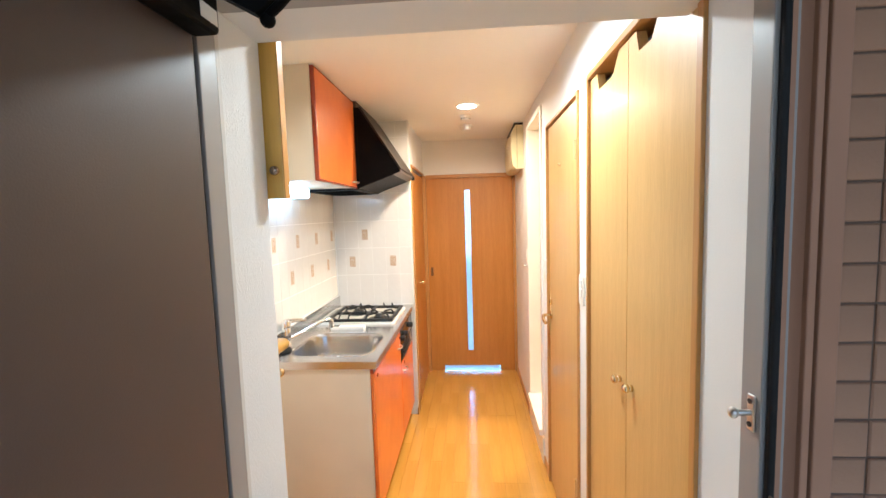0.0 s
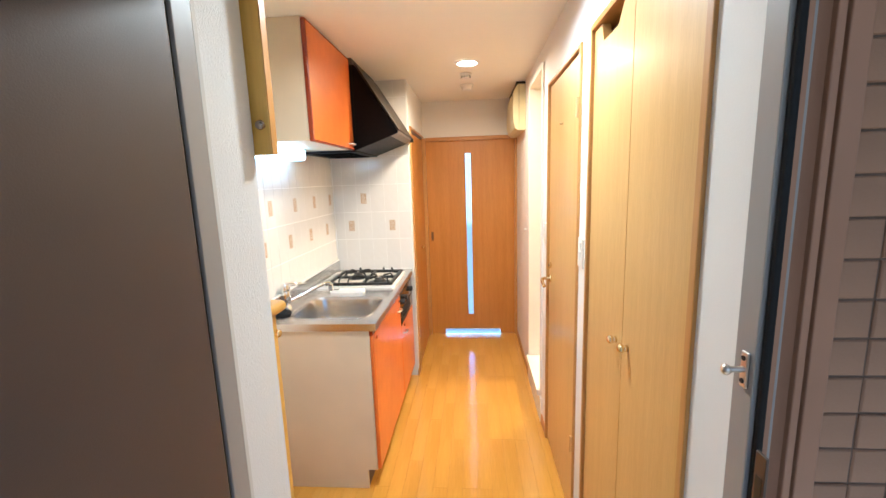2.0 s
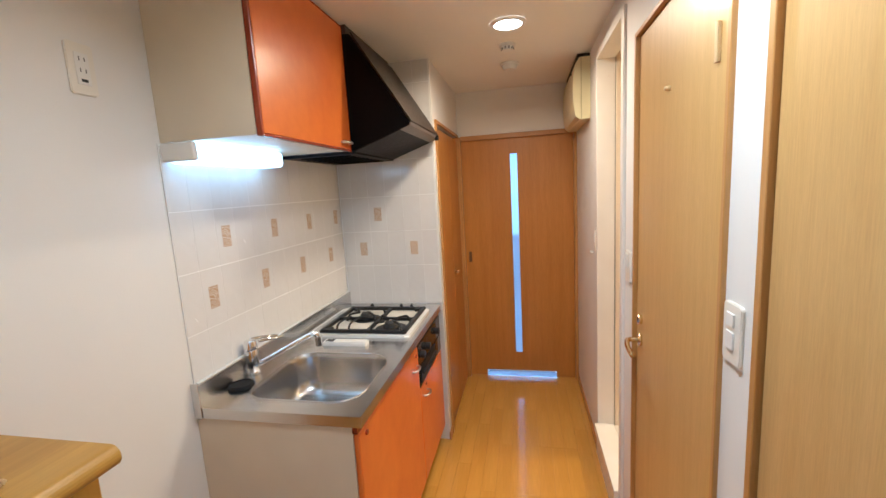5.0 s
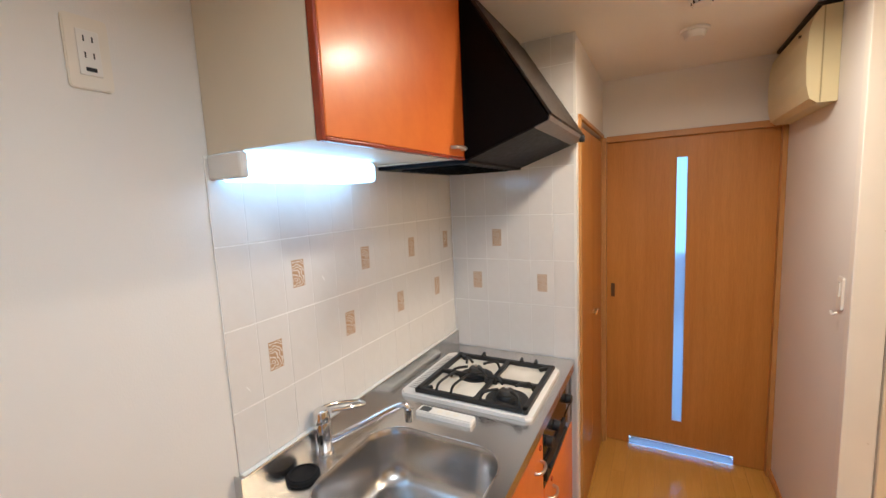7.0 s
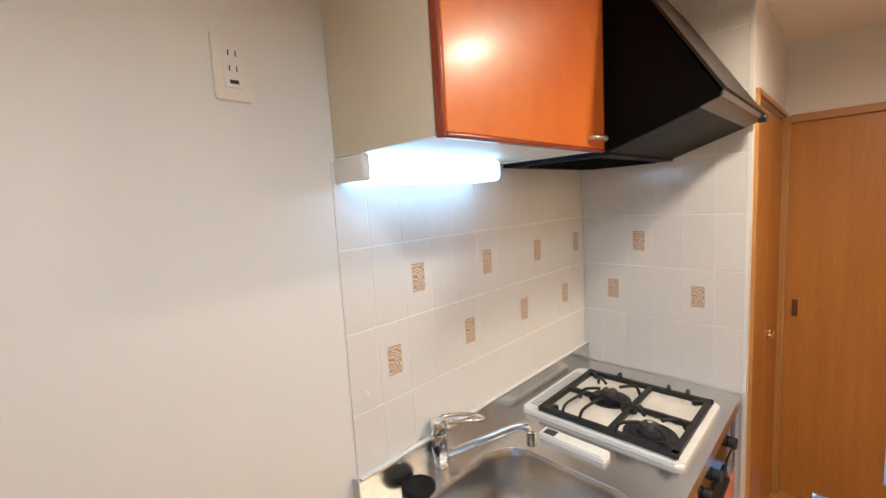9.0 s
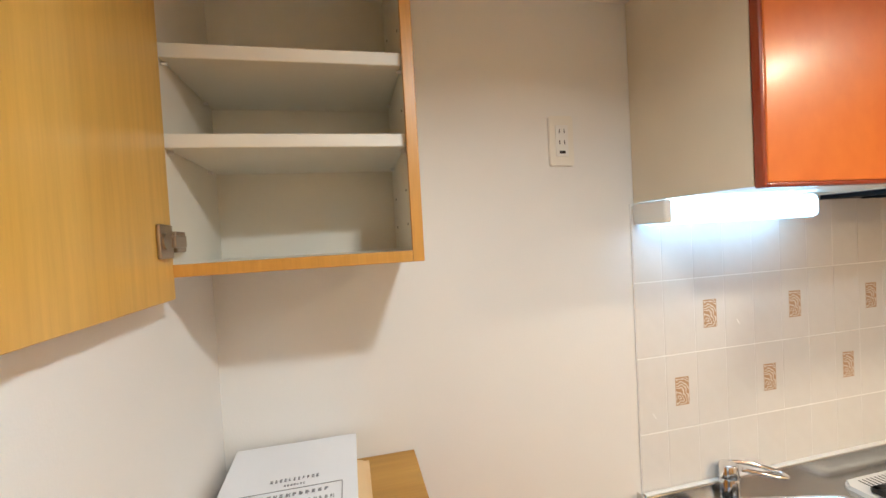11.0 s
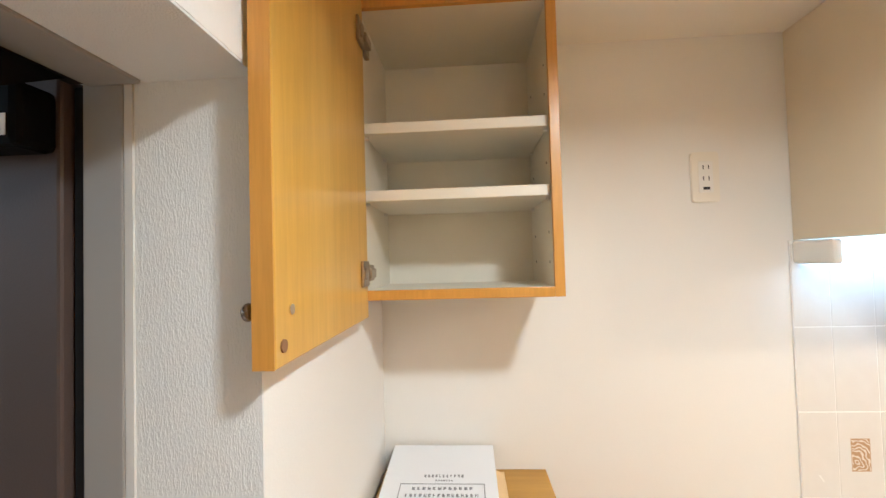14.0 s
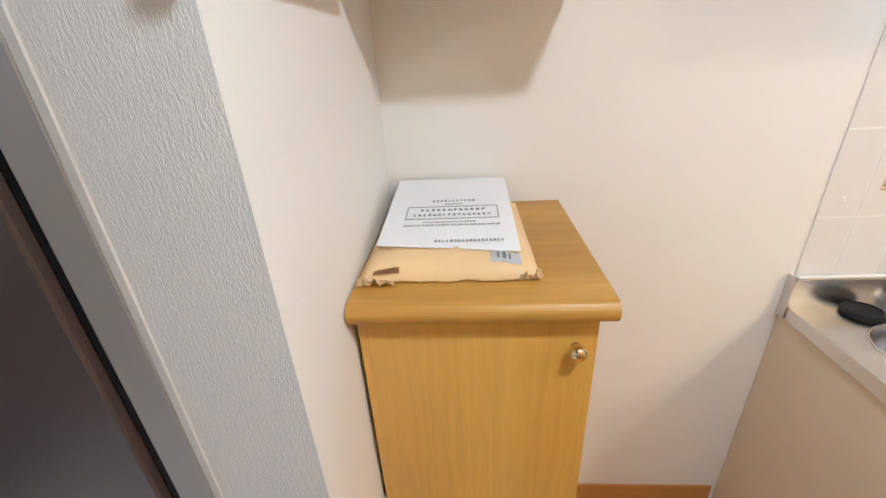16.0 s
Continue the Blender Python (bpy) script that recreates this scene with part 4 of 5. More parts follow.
for (cx, cy), ang in (((-0.68, 3.077), 35), ((-0.68, 3.077), 125), ((-0.892, 3.252), 135), ((-0.514, 2.906), 135), ((-0.514, 3.252), 45), ((-0.892, 2.906), 45)):
    g_ = box(-0.034, 0.034, -0.008, 0.008, KZ + 0.0175, KZ + 0.032, 0.003)
    bmesh.ops.transform(g_, matrix=Matrix.Translation((cx, cy, 0)) @ Matrix.Rotation(radians(ang), 4, "Z"), verts=g_.verts[:])
    part("gusset", g_, BLACK, hob)

base = thing("sink_cabinet", -0.73, 2.83, 0.0, "orange lacquered kitchen base cabinet with beige side", "kitchen cabinet")
part("side_panel", prism([(LX + 0.002, 0.0), (-0.522, 0.0), (-0.522, 0.105), (-0.472, 0.105), (-0.472, KZ - 0.037), (LX + 0.002, KZ - 0.037)], "y", K0 + 0.006, K0 + 0.022), BEIGE, base, "beige laminated side panel")
part("side_panel", prism([(LX + 0.002, 0.0), (-0.522, 0.0), (-0.522, 0.105), (-0.472, 0.105), (-0.472, KZ - 0.037), (LX + 0.002, KZ - 0.037)], "y", K1 - 0.018, K1 - 0.002), BEIGE, base)
part("plinth", box(-0.534, -0.5225, K0 + 0.0225, K1 - 0.0185, 0.0, 0.104), plain("plinth_brown", (0.10, 0.055, 0.035), 0.5), base, "dark recessed plinth")
part("bottom", box(LX + 0.01, -0.474, K0 + 0.0225, K1 - 0.0185, 0.105, 0.122), CREAM, base)
part("rail", box(-0.476, -0.455, K0 + 0.008, K1 - 0.004, KZ - 0.062, KZ - 0.0365), ORANGE_EDGE, base)


def bow_handle(th, x, y, z, length, axis):
    """A small bow handle that stands off a face looking along +x."""
    d = (0, 1, 0) if axis == "y" else (0, 0.35, 0.94)
    a = Vector((x, y, z)) - Vector(d) * length / 2
    c = Vector((x, y, z)) + Vector(d) * length / 2
    off = Vector((0.024, 0, 0))
    part("handle", pipe([a, a + off * 0.7 + Vector(d) * 0.006, (a + c) / 2 + off, c + off * 0.7 - Vector(d) * 0.006, c], 0.0055, 10), NICKEL, th, "nickel bow handle", smooth=True)


def lacquer_door(th, y0, y1, z0, z1, x):
    d = part("door", box(x, x + 0.020, y0, y1, z0, z1, 0.006, seg=3), ORANGE, th, "glossy orange door")
    return d


lacquer_door(base, K0 + 0.008, 2.940, 0.108, KZ - 0.064, -0.4715)
lacquer_door(base, 2.945, K1 - 0.004, 0.108, 0.595, -0.4715)
bow_handle(base, -0.4515, 2.865, 0.735, 0.07, "y")
bow_handle(base, -0.4515, 3.03, 0.535, 0.07, "y")
for yy, zz in ((2.285, 0.79), (2.895, 0.785), (3.045, 0.575)):
    part("catch", cyl(-0.4495, yy, zz, 0.009, 0.006, "x", 16, bevel=0.001), ORANGE_EDGE, base)
gr = thing("grill", -0.46, 3.2, 0.7, "black fish grill front under the gas hob", "grill")
part("front", box(-0.474, -0.452, 2.946, K1 - 0.005, 0.60, 0.812, 0.003), GLASSBLACK, gr)
part("panel", box(-0.4518, -0.446, 2.965, 3.27, 0.615, 0.70, 0.003), BLACK, gr)
part("drawer_bar", pipe([(-0.446, 2.99, 0.665), (-0.437, 3.0, 0.665), (-0.437, 3.23, 0.665), (-0.446, 3.24, 0.665)], 0.006), BLACK, gr)
for yy in (2.99, 3.10, 3.32):
    part("knob", cyl(-0.44, yy, 0.755, 0.019, 0.024, "x", 20, bevel=0.003), BLACK, gr)
part("window", box(-0.4515, -0.449, 3.29, 3.42, 0.62, 0.70, 0.001), plain("amber_glass", (0.06, 0.03, 0.012), 0.1), gr)

uc = thing("upper_cabinet", -0.84, 2.56, 1.735, "beige kitchen wall cabinet with a glossy orange door", "kitchen cabinet")
U0, U1, UZ, UX = 2.244, 2.873, 1.735, -0.689
part("side", box(LX + 0.002, UX, U0, U0 + 0.016, UZ, CEIL - 0.002), BEIGE, uc, "beige side panel")
part("side", box(LX + 0.002, UX, U1 - 0.016, U1, UZ, CEIL - 0.002), BEIGE, uc)
part("top", box(LX + 0.002, UX, U0 + 0.016, U1 - 0.016, CEIL - 0.018, CEIL - 0.002), BEIGE, uc)
part("back", box(LX + 0.002, LX + 0.012, U0 + 0.016, U1 - 0.016, UZ + 0.02, CEIL - 0.018), BEIGE, uc)
part("bottom", boxes((LX + 0.012, UX, U0 + 0.016, U1 - 0.016, UZ + 0.004, UZ + 0.02)), CREAM, uc)
part("door", box(UX + 0.001, UX + 0.0225, U0 + 0.006, U1 - 0.010, UZ + 0.004, CEIL - 0.016, 0.002), ORANGE, uc, "glossy orange door")
for y0, y1, z0, z1 in ((U0 - 0.003, U0 + 0.0065, UZ - 0.005, CEIL - 0.008), (U1 - 0.0105, U1 - 0.002, UZ - 0.005, CEIL - 0.008),
                       (U0 + 0.0066, U1 - 0.0106, UZ - 0.005, UZ + 0.0045), (U0 + 0.0066, U1 - 0.0106, CEIL - 0.0165, CEIL - 0.008)):
    part("door_edge", box(UX + 0.0015, UX + 0.022, y0, y1, z0, z1, 0.004, seg=3), ORANGE_EDGE, uc, "dark red-brown rounded edge")
bow_handle(uc, UX + 0.023, 2.805, 1.762, 0.075, "y")

kl = thing("kitchen_tube_light", -0.93, 2.49, 1.70, "lit slim fluorescent light under the wall cabinet", "light")
part("end_box", box(LX + 0.003, -0.905, 2.238, 2.2595, 1.677, 1.7335, 0.006), WHITE, kl)
part("tube_cover", box(LX + 0.004, -0.90, 2.260, 2.712, 1.673, 1.7335, 0.016, seg=4), TUBE, kl, "glowing white cover")

hd = thing("range_hood", -0.74, 3.16, 1.73, "black slanted range hood with a grey front lip", "range hood")
HY = (2.876, 3.444)
part("shell", prism([(LX + 0.003, 1.735), (-0.66, 1.735), (-0.404, 1.824), (-0.402, 1.832), (-0.640, 2.215), (LX + 0.003, 2.215)], "y", HY[0], HY[1] - 0.002), BLACKHOOD, hd)
part("top_box", box(LX + 0.004, -0.655, HY[0] + 0.002, HY[1] - 0.004, 2.2155, CEIL - 0.001), plain("hood_top_brown", (0.08, 0.05, 0.035), 0.4), hd, "dark brown filler panel")
part("front_face", prism([(-0.399, 1.838), (-0.638, 2.219), (-0.632, 2.222), (-0.393, 1.842)], "y", HY[0] + 0.003, HY[1] - 0.003), plain("hood_front_metal", (0.030, 0.022, 0.016), 0.45, 0.0, spec=0.35), hd, "grey slanted front sheet")
part("lip", prism([(-0.400, 1.823), (-0.396, 1.836), (-0.4005, 1.838), (-0.4045, 1.8235), (-0.444, 1.8093), (-0.444, 1.8063)], "y", HY[0] + 0.002, HY[1] - 0.001), plain("hood_lip_metal", (0.17, 0.155, 0.14), 0.38, 0.4), hd, "grey front lip")
part("underside", prism([(-0.4445, 1.8063), (-0.4445, 1.8090), (-0.66, 1.7338), (-0.66, 1.731)], "y", HY[0] + 0.002, HY[1] - 0.001), FILTER, hd, "dark sloping underside")
part("filter", box(LX + 0.005, -0.6605, HY[0] + 0.002, HY[1] - 0.003, 1.722, 1.7345, 0.002), FILTER, hd, "dark grease filter")
for k in range(9):
    part("filter_bar", box(LX + 0.08, -0.70, 2.92 + k * 0.055, 2.928 + k * 0.055, 1.716, 1.7215), BLACKHOOD, hd)
part("switch_knob", cyl(-0.394, 3.395, 1.823, 0.0135, 0.020, "x", 20, bevel=0.002), BLACK, hd, "black rotary switch")

# ---- shoe cabinets ----
sc = thing("shoe_cabinet", -0.82, 1.43, 0.0, "yellow-brown wooden shoe cabinet with a closed door", "shoe cabinet")
S0, S1, SF, ST = 1.224, 1.610, -0.618, 1.142
part("side", box(LX + 0.002, SF, S0, S0 + 0.018, 0.0, ST, 0.001), CREAM, sc)
part("side", box(LX + 0.002, SF, S1 - 0.018, S1, 0.0, ST, 0.001), CABEDGE, sc)
part("back", box(LX + 0.002, LX + 0.008, S0 + 0.018, S1 - 0.018, 0.06, ST), CREAM, sc)
part("bottom", box(LX + 0.008, SF, S0 + 0.018, S1 - 0.018, 0.06, 0.078), CREAM, sc)
part("plinth", box(SF - 0.03, SF - 0.012, S0 + 0.018, S1 - 0.018, 0.0, 0.06), CABEDGE, sc)
for z in (0.32, 0.52, 0.70, 0.855, 1.015):
    part("shelf", box(LX + 0.009, SF - 0.03, S0 + 0.019, S1 - 0.019, z - 0.018, z, 0.001), CREAM, sc)
dd = part("door", box(SF + 0.002, SF + 0.022, S0 + 0.004, S1 - 0.002, 0.062, ST - 0.006, 0.003), CABWOOD, sc, "yellow wood-grain door")
kn = bmesh.new()
cyl(SF + 0.028, 1.574, 1.085, 0.007, 0.014, "x", 14, bm=kn)
ball(SF + 0.042, 1.574, 1.085, 0.0135, (0.8, 1, 1), bm=kn)
part("knob", kn, BRASS, dd, "small brass knob", smooth=True)
tp = [(LX + 0.002, ST + 0.001), (-0.585, ST + 0.001)] + [(-0.585 + 0.018 * math.sin(radians(a)), ST + 0.019 - 0.018 * math.cos(radians(a))) for a in range(15, 181, 15)] + [(LX + 0.002, ST + 0.037)]
part("top", prism(tp, "y", RETY + 0.002, 1.625), CABTOP, sc, "round-edged wooden top")

up = thing("wall_cabinet", -0.88, 1.43, 1.63, "open wall cabinet with white shelves and wooden edges", "wall cabinet")
A0, A1, AF, AZ0, AZ1 = 1.228, 1.627, -0.761, 1.636, CEIL - 0.004
part("side", box(LX + 0.002, AF, A0, A0 + 0.016, AZ0, AZ1), CREAM, up)
part("side", box(LX + 0.002, AF, A1 - 0.016, A1, AZ0, AZ1), CREAM, up)
part("back", box(LX + 0.002, LX + 0.008, A0 + 0.016, A1 - 0.016, AZ0 + 0.016, AZ1 - 0.016), CREAM, up)
part("bottom", box(LX + 0.002, AF, A0 + 0.016, A1 - 0.016, AZ0, AZ0 + 0.016), CREAM, up)
part("top", box(LX + 0.002, AF, A0 + 0.016, A1 - 0.016, AZ1 - 0.04, AZ1), CREAM, up)
part("edge", box(AF + 0.0005, AF + 0.012, A1 - 0.018, A1 + 0.001, AZ0 - 0.001, AZ1 - 0.042, 0.001), CABEDGE, up, "orange-brown wooden edge")
part("edge", box(AF + 0.0005, AF + 0.012, A0, A1 - 0.0185, AZ0 - 0.001, AZ0 + 0.018, 0.001), CABEDGE, up, "orange-brown wooden edge")
part("edge", box(AF + 0.0005, AF + 0.012, A0, A1 + 0.001, AZ1 - 0.0415, AZ1, 0.001), CABEDGE, up, "orange-brown wooden edge")
for z in (1.986, 1.851):
    sh = part("shelf", box(LX + 0.010, AF - 0.004, A0 + 0.017, A1 - 0.0175, z - 0.022, z, 0.002), CREAM, up, "white melamine shelf")
    for xx in (AF - 0.02, LX + 0.06):
        for yy in (A0 + 0.0205, A1 - 0.0205):
            part("shelf_pin", cyl(xx, yy, z - 0.026, 0.003, 0.008, "y", 10), WHITE, sh)
for xx in (AF - 0.04, LX + 0.06):
    for z in (1.70, 1.76, 1.90, 2.04, 2.10):
        part("pin_hole", cyl(xx, A1 - 0.0163, z, 0.0025, 0.001, "y", 10), BLACK, up)
D0, D1 = 1.228, 1.252
ud = part("door", box(-0.752, -0.368, D0, D1, 1.603, CEIL - 0.010, 0.0015), CABWOOD, up, "yellow wood-grain door swung open")
part("door_edge", box(-0.3678, -0.366, D0 + 0.0005, D1 - 0.0005, 1.603, CEIL - 0.010), CABEDGE, ud, "orange-brown edge band")
for z in (1.688, 2.145):
    hb = box(-0.742, -0.70, D1 + 0.0003, D1 + 0.006, z - 0.024, z + 0.024, 0.002)
    box(-0.775, -0.735, D1 - 0.008, D1 + 0.012, z - 0.009, z + 0.009, 0.002, hb)
    cyl(-0.715, D1 + 0.006, z, 0.012, 0.006, "y", 16, bm=hb)
    box(-0.80, -0.765, A0 + 0.0163, A0 + 0.026, z - 0.016, z + 0.016, 0.002, hb)
    part("hinge", hb, HINGE, ud, "dark nickel cup hinge")
part("cam_screw", cyl(-0.405, D1 + 0.0012, 1.660, 0.006, 0.002, "y", 16), CHROME, ud)
part("stop_pad", cyl(-0.385, D1 + 0.0012, 1.624, 0.007, 0.002, "y", 16), plain("felt_pad", (0.25, 0.13, 0.06), 0.8), ud)
kn = bmesh.new()
cyl(-0.382, D0 - 0.004, 1.660, 0.006, 0.008, "y", 14, bm=kn)
ball(-0.382, D0 - 0.011, 1.660, 0.010, (1, 0.7, 1), bm=kn)
part("knob", kn, plain("dark_nickel", (0.30, 0.23, 0.18), 0.16, 1.0, 0.04, bump=0), ud, "small dark nickel knob", smooth=True)

# papers on the shoe cabinet
TZ = ST + 0.0375
env = thing("envelope", -0.81, 1.38, TZ, "crumpled brown paper envelope on the shoe cabinet", "envelope")
eb = bmesh.new()
random.seed(4)
NX, NY = 26, 20


def env_point(i, j, lift):
    u, v = i / NX, j / NY
    x = -1.0 + u * 0.360
    y = 1.226 + v * 0.294 + 0.002 * u
    wave = 0.006 * noise.noise((u * 5, v * 4, 0.3)) + 0.004 * noise.noise((u * 14, v * 11, 2.0))
    if u > 0.97:
        x += 0.008 * noise.noise((v * 9, 0.2, 5.0))
    puff = 0.022 * min(u / 0.25, (1 - u) / 0.08, 1.0) ** 0.5 * (min(v, 1 - v, 0.2) * 5) ** 0.5
    crease = 0.005 * abs(noise.noise((u * 8 + v * 3, v * 6 - u * 2, 7.0)))
    puff *= 1.0 + 1.15 * (1.0 - u)
    return x, y, TZ + 0.0012 + (puff + 0.003 + max(0.0, wave) + crease * min(1.0, 8 * min(u, 1 - u, v, 1 - v)) if lift else 0.0)


topv = [[eb.verts.new(env_point(i, j, True)) for j in range(NY + 1)] for i in range(NX + 1)]
botv = [[eb.verts.new(env_point(i, j, False)) for j in range(NY + 1)] for i in range(NX + 1)]
for i in range(NX):
    for j in range(NY):
        eb.faces.new((topv[i][j], topv[i + 1][j], topv[i + 1][j + 1], topv[i][j + 1]))
        eb.faces.new((botv[i][j], botv[i][j + 1], botv[i + 1][j + 1], botv[i + 1][j]))
for i in range(NX):
    eb.faces.new((topv[i][0], botv[i][0], botv[i + 1][0], topv[i + 1][0]))
    eb.faces.new((topv[i][NY], topv[i + 1][NY], botv[i + 1][NY], botv[i][NY]))
for j in range(NY):
    eb.faces.new((topv[0][j], topv[0][j + 1], botv[0][j + 1], botv[0][j]))
    eb.faces.new((topv[NX][j], botv[NX][j], botv[NX][j + 1], topv[NX][j + 1]))
part("pouch", eb, KRAFT, env, smooth=True)


def crumple(y0, y1, x0, x1, seed):
    b = bmesh.new()
    n, m_ = 8, 4
    g = [[b.verts.new((x0 + (x1 - x0) * i / m_ + 0.006 * noise.noise((i, j * 0.7, seed)), y0 + (y1 - y0) * j / n, TZ + 0.004 + 0.018 * abs(noise.noise((i * 0.8, j * 0.9, seed + 3))) * (i / m_ + 0.3))) for j in range(n + 1)] for i in range(m_ + 1)]
    for i in range(m_):
        for j in range(n):
            b.faces.new((g[i][j], g[i + 1][j], g[i + 1][j + 1], g[i][j + 1]))
    ex = bmesh.ops.solidify(b, geom=b.faces[:], thickness=0.0012)
    return b


part("torn_flap", crumple(1.228, 1.290, -0.655, -0.622, 1.0), KRAFT, env, "torn crumpled flap")
part("torn_flap", crumple(1.485, 1.526, -0.672, -0.636, 7.0), KRAFT, env, "torn crumpled flap")


def on_pouch(x0, x1, y0, y1, up):
    """A thin patch that follows the top of the pouch."""
    b = bmesh.new()
    n = 6
    g = []
    for i in range(n + 1):
        row = []
        for j in range(n + 1):
            x, y = x0 + (x1 - x0) * i / n, y0 + (y1 - y0) * j / n
            u = (x + 1.0) / 0.360
            z = env_point(u * NX, (y - 1.226 - 0.002 * u) / 0.294 * NY, True)[2]
            row.append(b.verts.new((x, y, z + up)))
        g.append(row)
    for i in range(n):
        for j in range(n):
            b.faces.new((g[i][j], g[i + 1][j], g[i + 1][j + 1], g[i][j + 1]))
    bmesh.ops.solidify(b, geom=b.faces[:], thickness=-0.0006)
    return b


part("address_label", on_pouch(-0.684, -0.658, 1.444, 1.494, 0.0016), SHEET, env, "white paper label")
for y0, y1 in ((1.455, 1.458), (1.464, 1.469), (1.474, 1.477)):
    part("label_bar", on_pouch(-0.678, -0.664, y0, y1, 0.0028), INK, env)
# darker brown patch paints the shade inside the tear
part("torn_opening", on_pouch(-0.652, -0.644, 1.252, 1.296, 0.0012), plain("kraft_shade", (0.34, 0.19, 0.08), 0.8, vary=0.2), env, "torn opening, its inner shade painted as a brown patch")

pap = thing("printed_notice", -0.85, 1.38, TZ + 0.03, "white printed notice sheet lying on the envelope", "paper")
PZ = TZ + 0.0345
pb = bmesh.new()
NP = 12


def sheet_z(x):
    return PZ + 0.028 * (-0.686 - x) / 0.322


def sheet_point(i, j, dz):
    u, v = i / NP, j / NP
    curl = 0.004 * max(0.0, u - 0.8) * 5 * (v - 0.3)
    return -1.012 + u * (0.304 + 0.026 * v), 1.248 + v * 0.247, sheet_z(-1.012 + u * 0.322) - curl + 0.0012 * noise.noise((u * 3, v * 3, 1)) + dz


ta = [[pb.verts.new(sheet_point(i, j, 0.0008)) for j in range(NP + 1)] for i in range(NP + 1)]
ba = [[pb.verts.new(sheet_point(i, j, 0.0)) for j in range(NP + 1)] for i in range(NP + 1)]
for i in range(NP):
    for j in range(NP):
        pb.faces.new((ta[i][j], ta[i + 1][j], ta[i + 1][j + 1], ta[i][j + 1]))
        pb.faces.new((ba[i][j], ba[i][j + 1], ba[i + 1][j + 1], ba[i + 1][j]))
    pb.faces.new((ta[i][0], ba[i][0], ba[i + 1][0], ta[i + 1][0]))
    pb.faces.new((ta[i][NP], ta[i + 1][NP], ba[i + 1][NP], ba[i][NP]))
    pb.faces.new((ta[0][i], ta[0][i + 1], ba[0][i + 1], ba[0][i]))
    pb.faces.new((ta[NP][i], ba[NP][i], ba[NP][i + 1], ta[NP][i + 1]))
part("sheet", pb, SHEET, pap)


def glyphs(x, y0, y1, n, h, seed):
    """A run of small dark bars, one for each unreadable sign."""
    random.seed(seed)
    b = bmesh.new()
    st = (y1 - y0) / n
    for k in range(n):
        y = y0 + k * st
        for q in range(3):
            w = random.uniform(0.15, 0.62) * st
            box(x - h / 2 + q * h / 3, x - h / 2 + q * h / 3 + h * 0.17, y + 0.05 * st, y + 0.05 * st + w, sheet_z(x) + 0.0018, sheet_z(x) + 0.0030, bm=b)
        if random.random() < 0.8:
            yy = y + random.uniform(0.2, 0.6) * st
            box(x - h / 2, x + h / 2, yy, yy + st * 0.14, sheet_z(x) + 0.0018, sheet_z(x) + 0.0030, bm=b)
    part("text_line", b, INK, pap)


glyphs(-0.883, 1.336, 1.426, 11, 0.010, 1)
glyphs(-0.867, 1.362, 1.402, 7, 0.005, 2)
glyphs(-0.840, 1.314, 1.446, 12, 0.010, 3)
glyphs(-0.818, 1.302, 1.456, 16, 0.010, 4)
glyphs(-0.787, 1.324, 1.424, 18, 0.005, 6)
glyphs(-0.775, 1.288, 1.469, 30, 0.006, 5)
glyphs(-0.715, 1.350, 1.472, 18, 0.008, 7)
for x in (-0.856, -0.802):
    part("box_rule", box(x - 0.0004, x + 0.0004, 1.288, 1.467, sheet_z(x) + 0.0016, sheet_z(x) + 0.0026), INK, pap)
for y in (1.288, 1.467):
    rule = prism([(-0.856, sheet_z(-0.856) + 0.0016), (-0.802, sheet_z(-0.802) + 0.0016), (-0.802, sheet_z(-0.802) + 0.0026), (-0.856, sheet_z(-0.856) + 0.0026)], "y", y - 0.0010, y + 0.0010)
    part("box_rule", rule, INK, pap)

# ---- pieces of walls and floors ----
grout = structure("wall_tiling", boxes((LX + 0.0004, LX + 0.004, 2.232, TILEY, 0.90, 1.733), (LX + 0.004, COLX, TILEY + 0.004, TILEY + 0.0118, 0.85, CEIL)), GROUT, "white glazed wall tiles with beige printed ornaments")
structure("tile_edge_trim", boxes((COLX - 0.006, COLX + 0.005, TILEY + 0.0024, TILEY + 0.016, 0.055, CEIL - 0.001)), WHITE, "thin white edge trim of the tiled wall")


def tile_mesh(w, h, name):
    """A tile with a chamfered face; it lies in y and z and looks along +x."""
    b = bmesh.new()
    c, d = 0.0008, 0.0008
    lo = [b.verts.new((0, sy * w / 2, sz * h / 2)) for sy, sz in ((-1, -1), (1, -1), (1, 1), (-1, 1))]
    mi = [b.verts.new((d - 0.0003, sy * w / 2, sz * h / 2)) for sy, sz in ((-1, -1), (1, -1), (1, 1), (-1, 1))]
    hi = [b.verts.new((d, sy * (w / 2 - c), sz * (h / 2 - c))) for sy, sz in ((-1, -1), (1, -1), (1, 1), (-1, 1))]
    for a, e in ((lo, mi), (mi, hi)):
        for i in range(4):
            b.faces.new((a[i], a[(i + 1) % 4], e[(i + 1) % 4], e[i]))
    b.faces.new(hi)
    me = bpy.data.meshes.new(name)
    b.to_mesh(me)
    b.free()
    me.materials.append(TILE)
    return me


TILES = {}


def tile(x, y, z, w, h, turned):
    key = (round(w, 4), round(h, 4))
    if key not in TILES:
        TILES[key] = tile_mesh(w, h, "tile")
    ob = new("tile", TILES[key])
    ob.parent = grout
    ob.matrix_basis = pose(x, y, z, 0, 0, -90 if turned else 0)
    return ob


dm = bpy.data.meshes.new("ornament")
db = box(0.0009, 0.0012, -0.022, 0.022, -0.039, 0.039)
db.to_mesh(dm)
db.free()
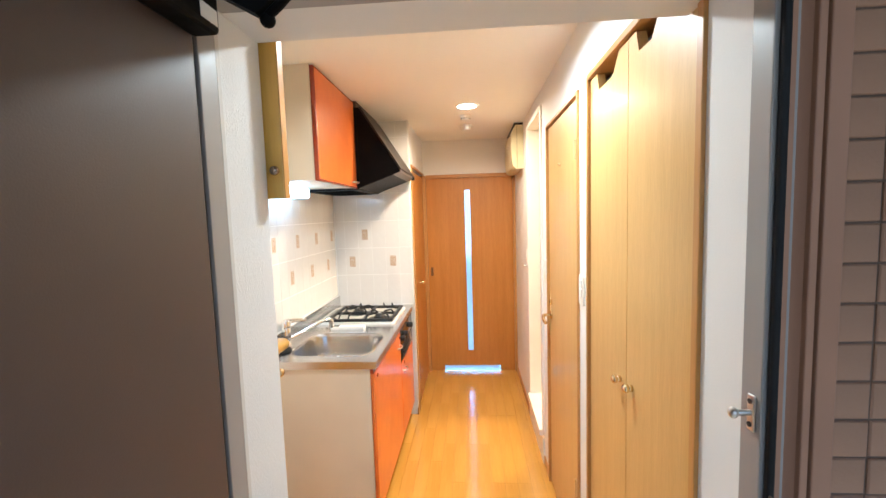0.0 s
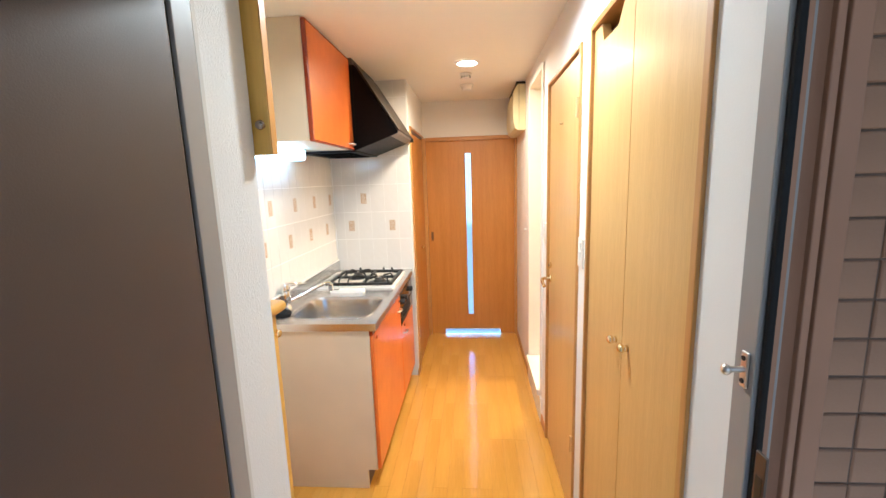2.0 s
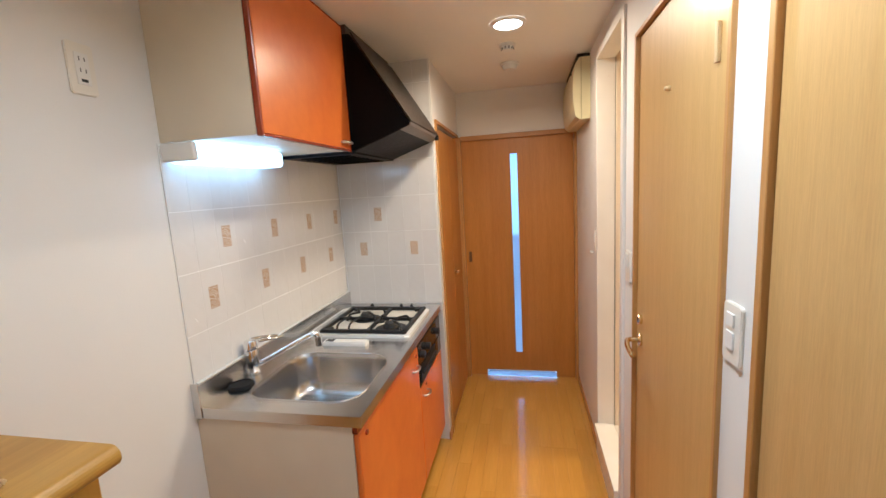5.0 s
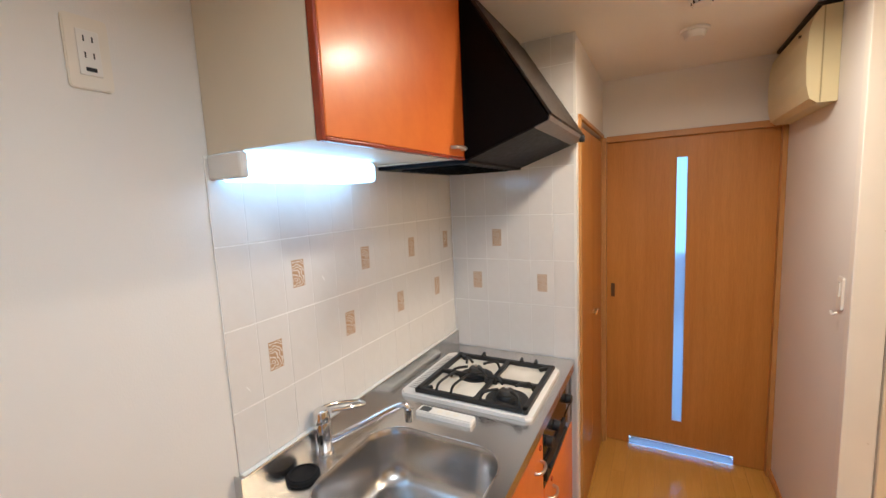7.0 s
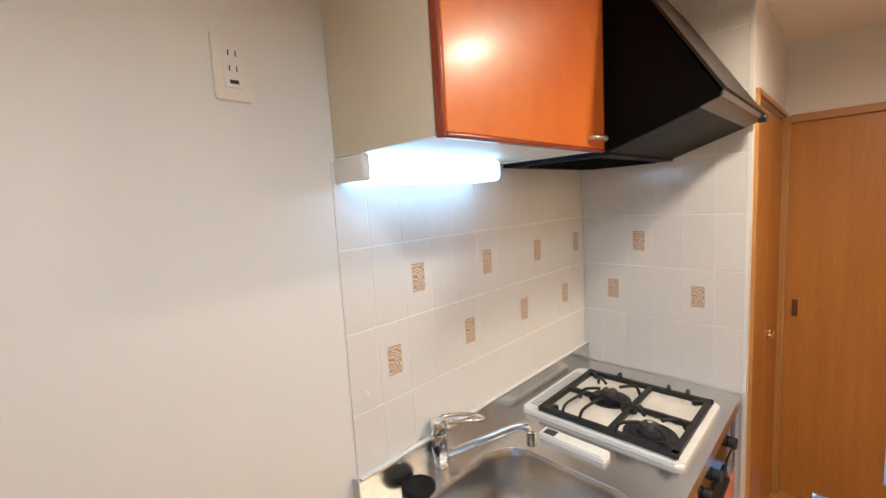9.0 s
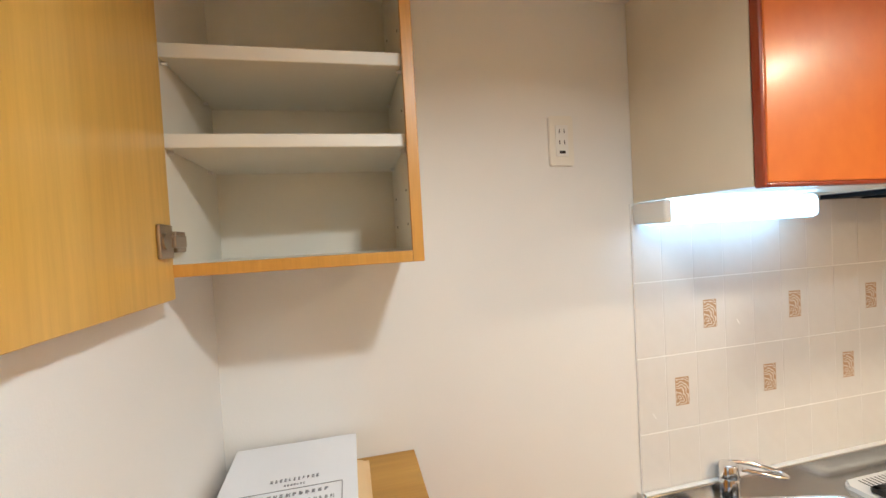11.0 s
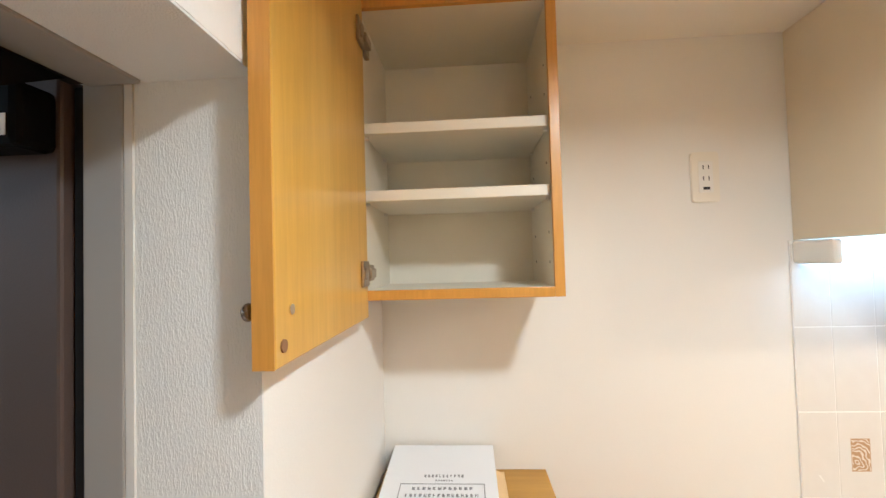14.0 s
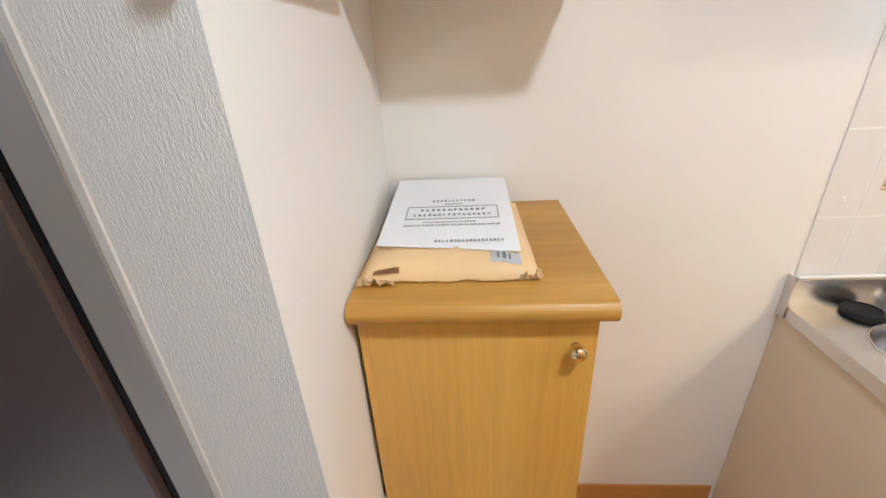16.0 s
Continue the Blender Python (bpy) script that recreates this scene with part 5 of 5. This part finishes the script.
dm.materials.append(PRINT)


def ornament(t_):
    o_ = new("ornament", dm)
    o_.parent = t_


ROWZ = [(0.956, 1.114), (1.114, 1.319), (1.319, 1.523), (1.523, 1.728), (1.728, 1.933), (1.933, 2.137), (2.137, CEIL)]
G, GV = 0.0034, 0.0018
edges_y = [2.233] + [2.32 + 0.1002 * k for k in range(12)] + [TILEY]
for r_, (z0, z1) in enumerate(ROWZ[:4]):
    for k in range(len(edges_y) - 1):
        a, c = edges_y[k], edges_y[k + 1]
        t_ = tile(LX + 0.004, (a + c) / 2, (z0 + z1) / 2, c - a - GV, z1 - z0 - G, False)
        if (r_ == 1 and k % 3 == 1) or (r_ == 2 and k % 3 == 2):
            ornament(t_)
edges_x = [LX + 0.009, -0.943, -0.840, -0.735, -0.630, -0.526, COLX - 0.001]
for r_, (z0, z1) in enumerate(ROWZ):
    z0 = 0.882 if r_ == 0 else z0
    for k in range(len(edges_x) - 1):
        a, c = edges_x[k], edges_x[k + 1]
        t_ = tile((a + c) / 2, TILEY + 0.004, (z0 + z1) / 2, c - a - GV, z1 - z0 - G, True)
        if (r_ == 1 and k in (1, 4)) or (r_ == 2 and k == 2):
            ornament(t_)

# floor boards along the corridor
flo = structure("floor_boards", boxes((LX, RX, RETY + 0.02, ENDY + 0.1, -0.0125, -0.008)), plain("board_gap", (0.44, 0.22, 0.045), 0.5), "glossy yellow-orange wooden floor boards")
PL = {}
BW = 0.0752
random.seed(9)
for c in range(20):
    x0 = LX + c * BW
    x1 = min(x0 + BW, RX + 0.012)
    if x1 - x0 < 0.01:
        continue
    y = RETY + 0.02 - random.choice((0.0, 0.2, 0.4, 0.6))
    while y < ENDY + 0.1:
        ya, yb = max(y, RETY + 0.02), min(y + 0.8, ENDY + 0.1)
        y += 0.8
        if yb - ya < 0.03:
            continue
        key = (round(x1 - x0, 3), round(yb - ya, 3))
        if key not in PL:
            b = box(-(x1 - x0) / 2 + 0.0003, (x1 - x0) / 2 - 0.0003, -(yb - ya) / 2 + 0.0003, (yb - ya) / 2 - 0.0003, -0.008, 0.0)
            bmesh.ops.bevel(b, geom=[e for e in b.edges if all(v.co.z > -0.001 for v in e.verts)], offset=0.0003, segments=1, affect="EDGES")
            PL[key] = bpy.data.meshes.new("floor_board")
            b.to_mesh(PL[key])
            b.free()
            PL[key].materials.append(FLOORWOOD)
        ob = new("floor_board", PL[key])
        ob.parent = flo
        ob.location = ((x0 + x1) / 2, (ya + yb) / 2, 0.0)

# brick tiles of the outside wall beside the door
BM = bpy.data.meshes.new("brick")
b = box(-0.0262, 0.0262, -0.006, 0.006, -0.0275, 0.0275)
bmesh.ops.bevel(b, geom=[e for e in b.edges if all(v.co.y < 0 for v in e.verts)], offset=0.002, segments=1, affect="EDGES")
b.to_mesh(BM)
b.free()
BM.materials.append(BRICK)
fac = bpy.data.objects["wall_facade"]
for r_ in range(26):
    for c in range(8):
        ob = new("brick", BM)
        ob.parent = fac
        ob.location = (RX + 0.1325 + c * 0.0555, 1.0065 + random.uniform(-0.001, 0.001), 0.914 + r_ * 0.0585)

# two small slanted white marks on the tiles
for sy, sz in ((2.565, 1.388), (2.278, 1.160)):
    part("white_mark", prism([(sy + 0.004, sz - 0.008), (sy + 0.007, sz - 0.007), (sy - 0.003, sz + 0.008), (sy - 0.006, sz + 0.007)], "x", LX + 0.0050, LX + 0.0055), GROUT, grout)
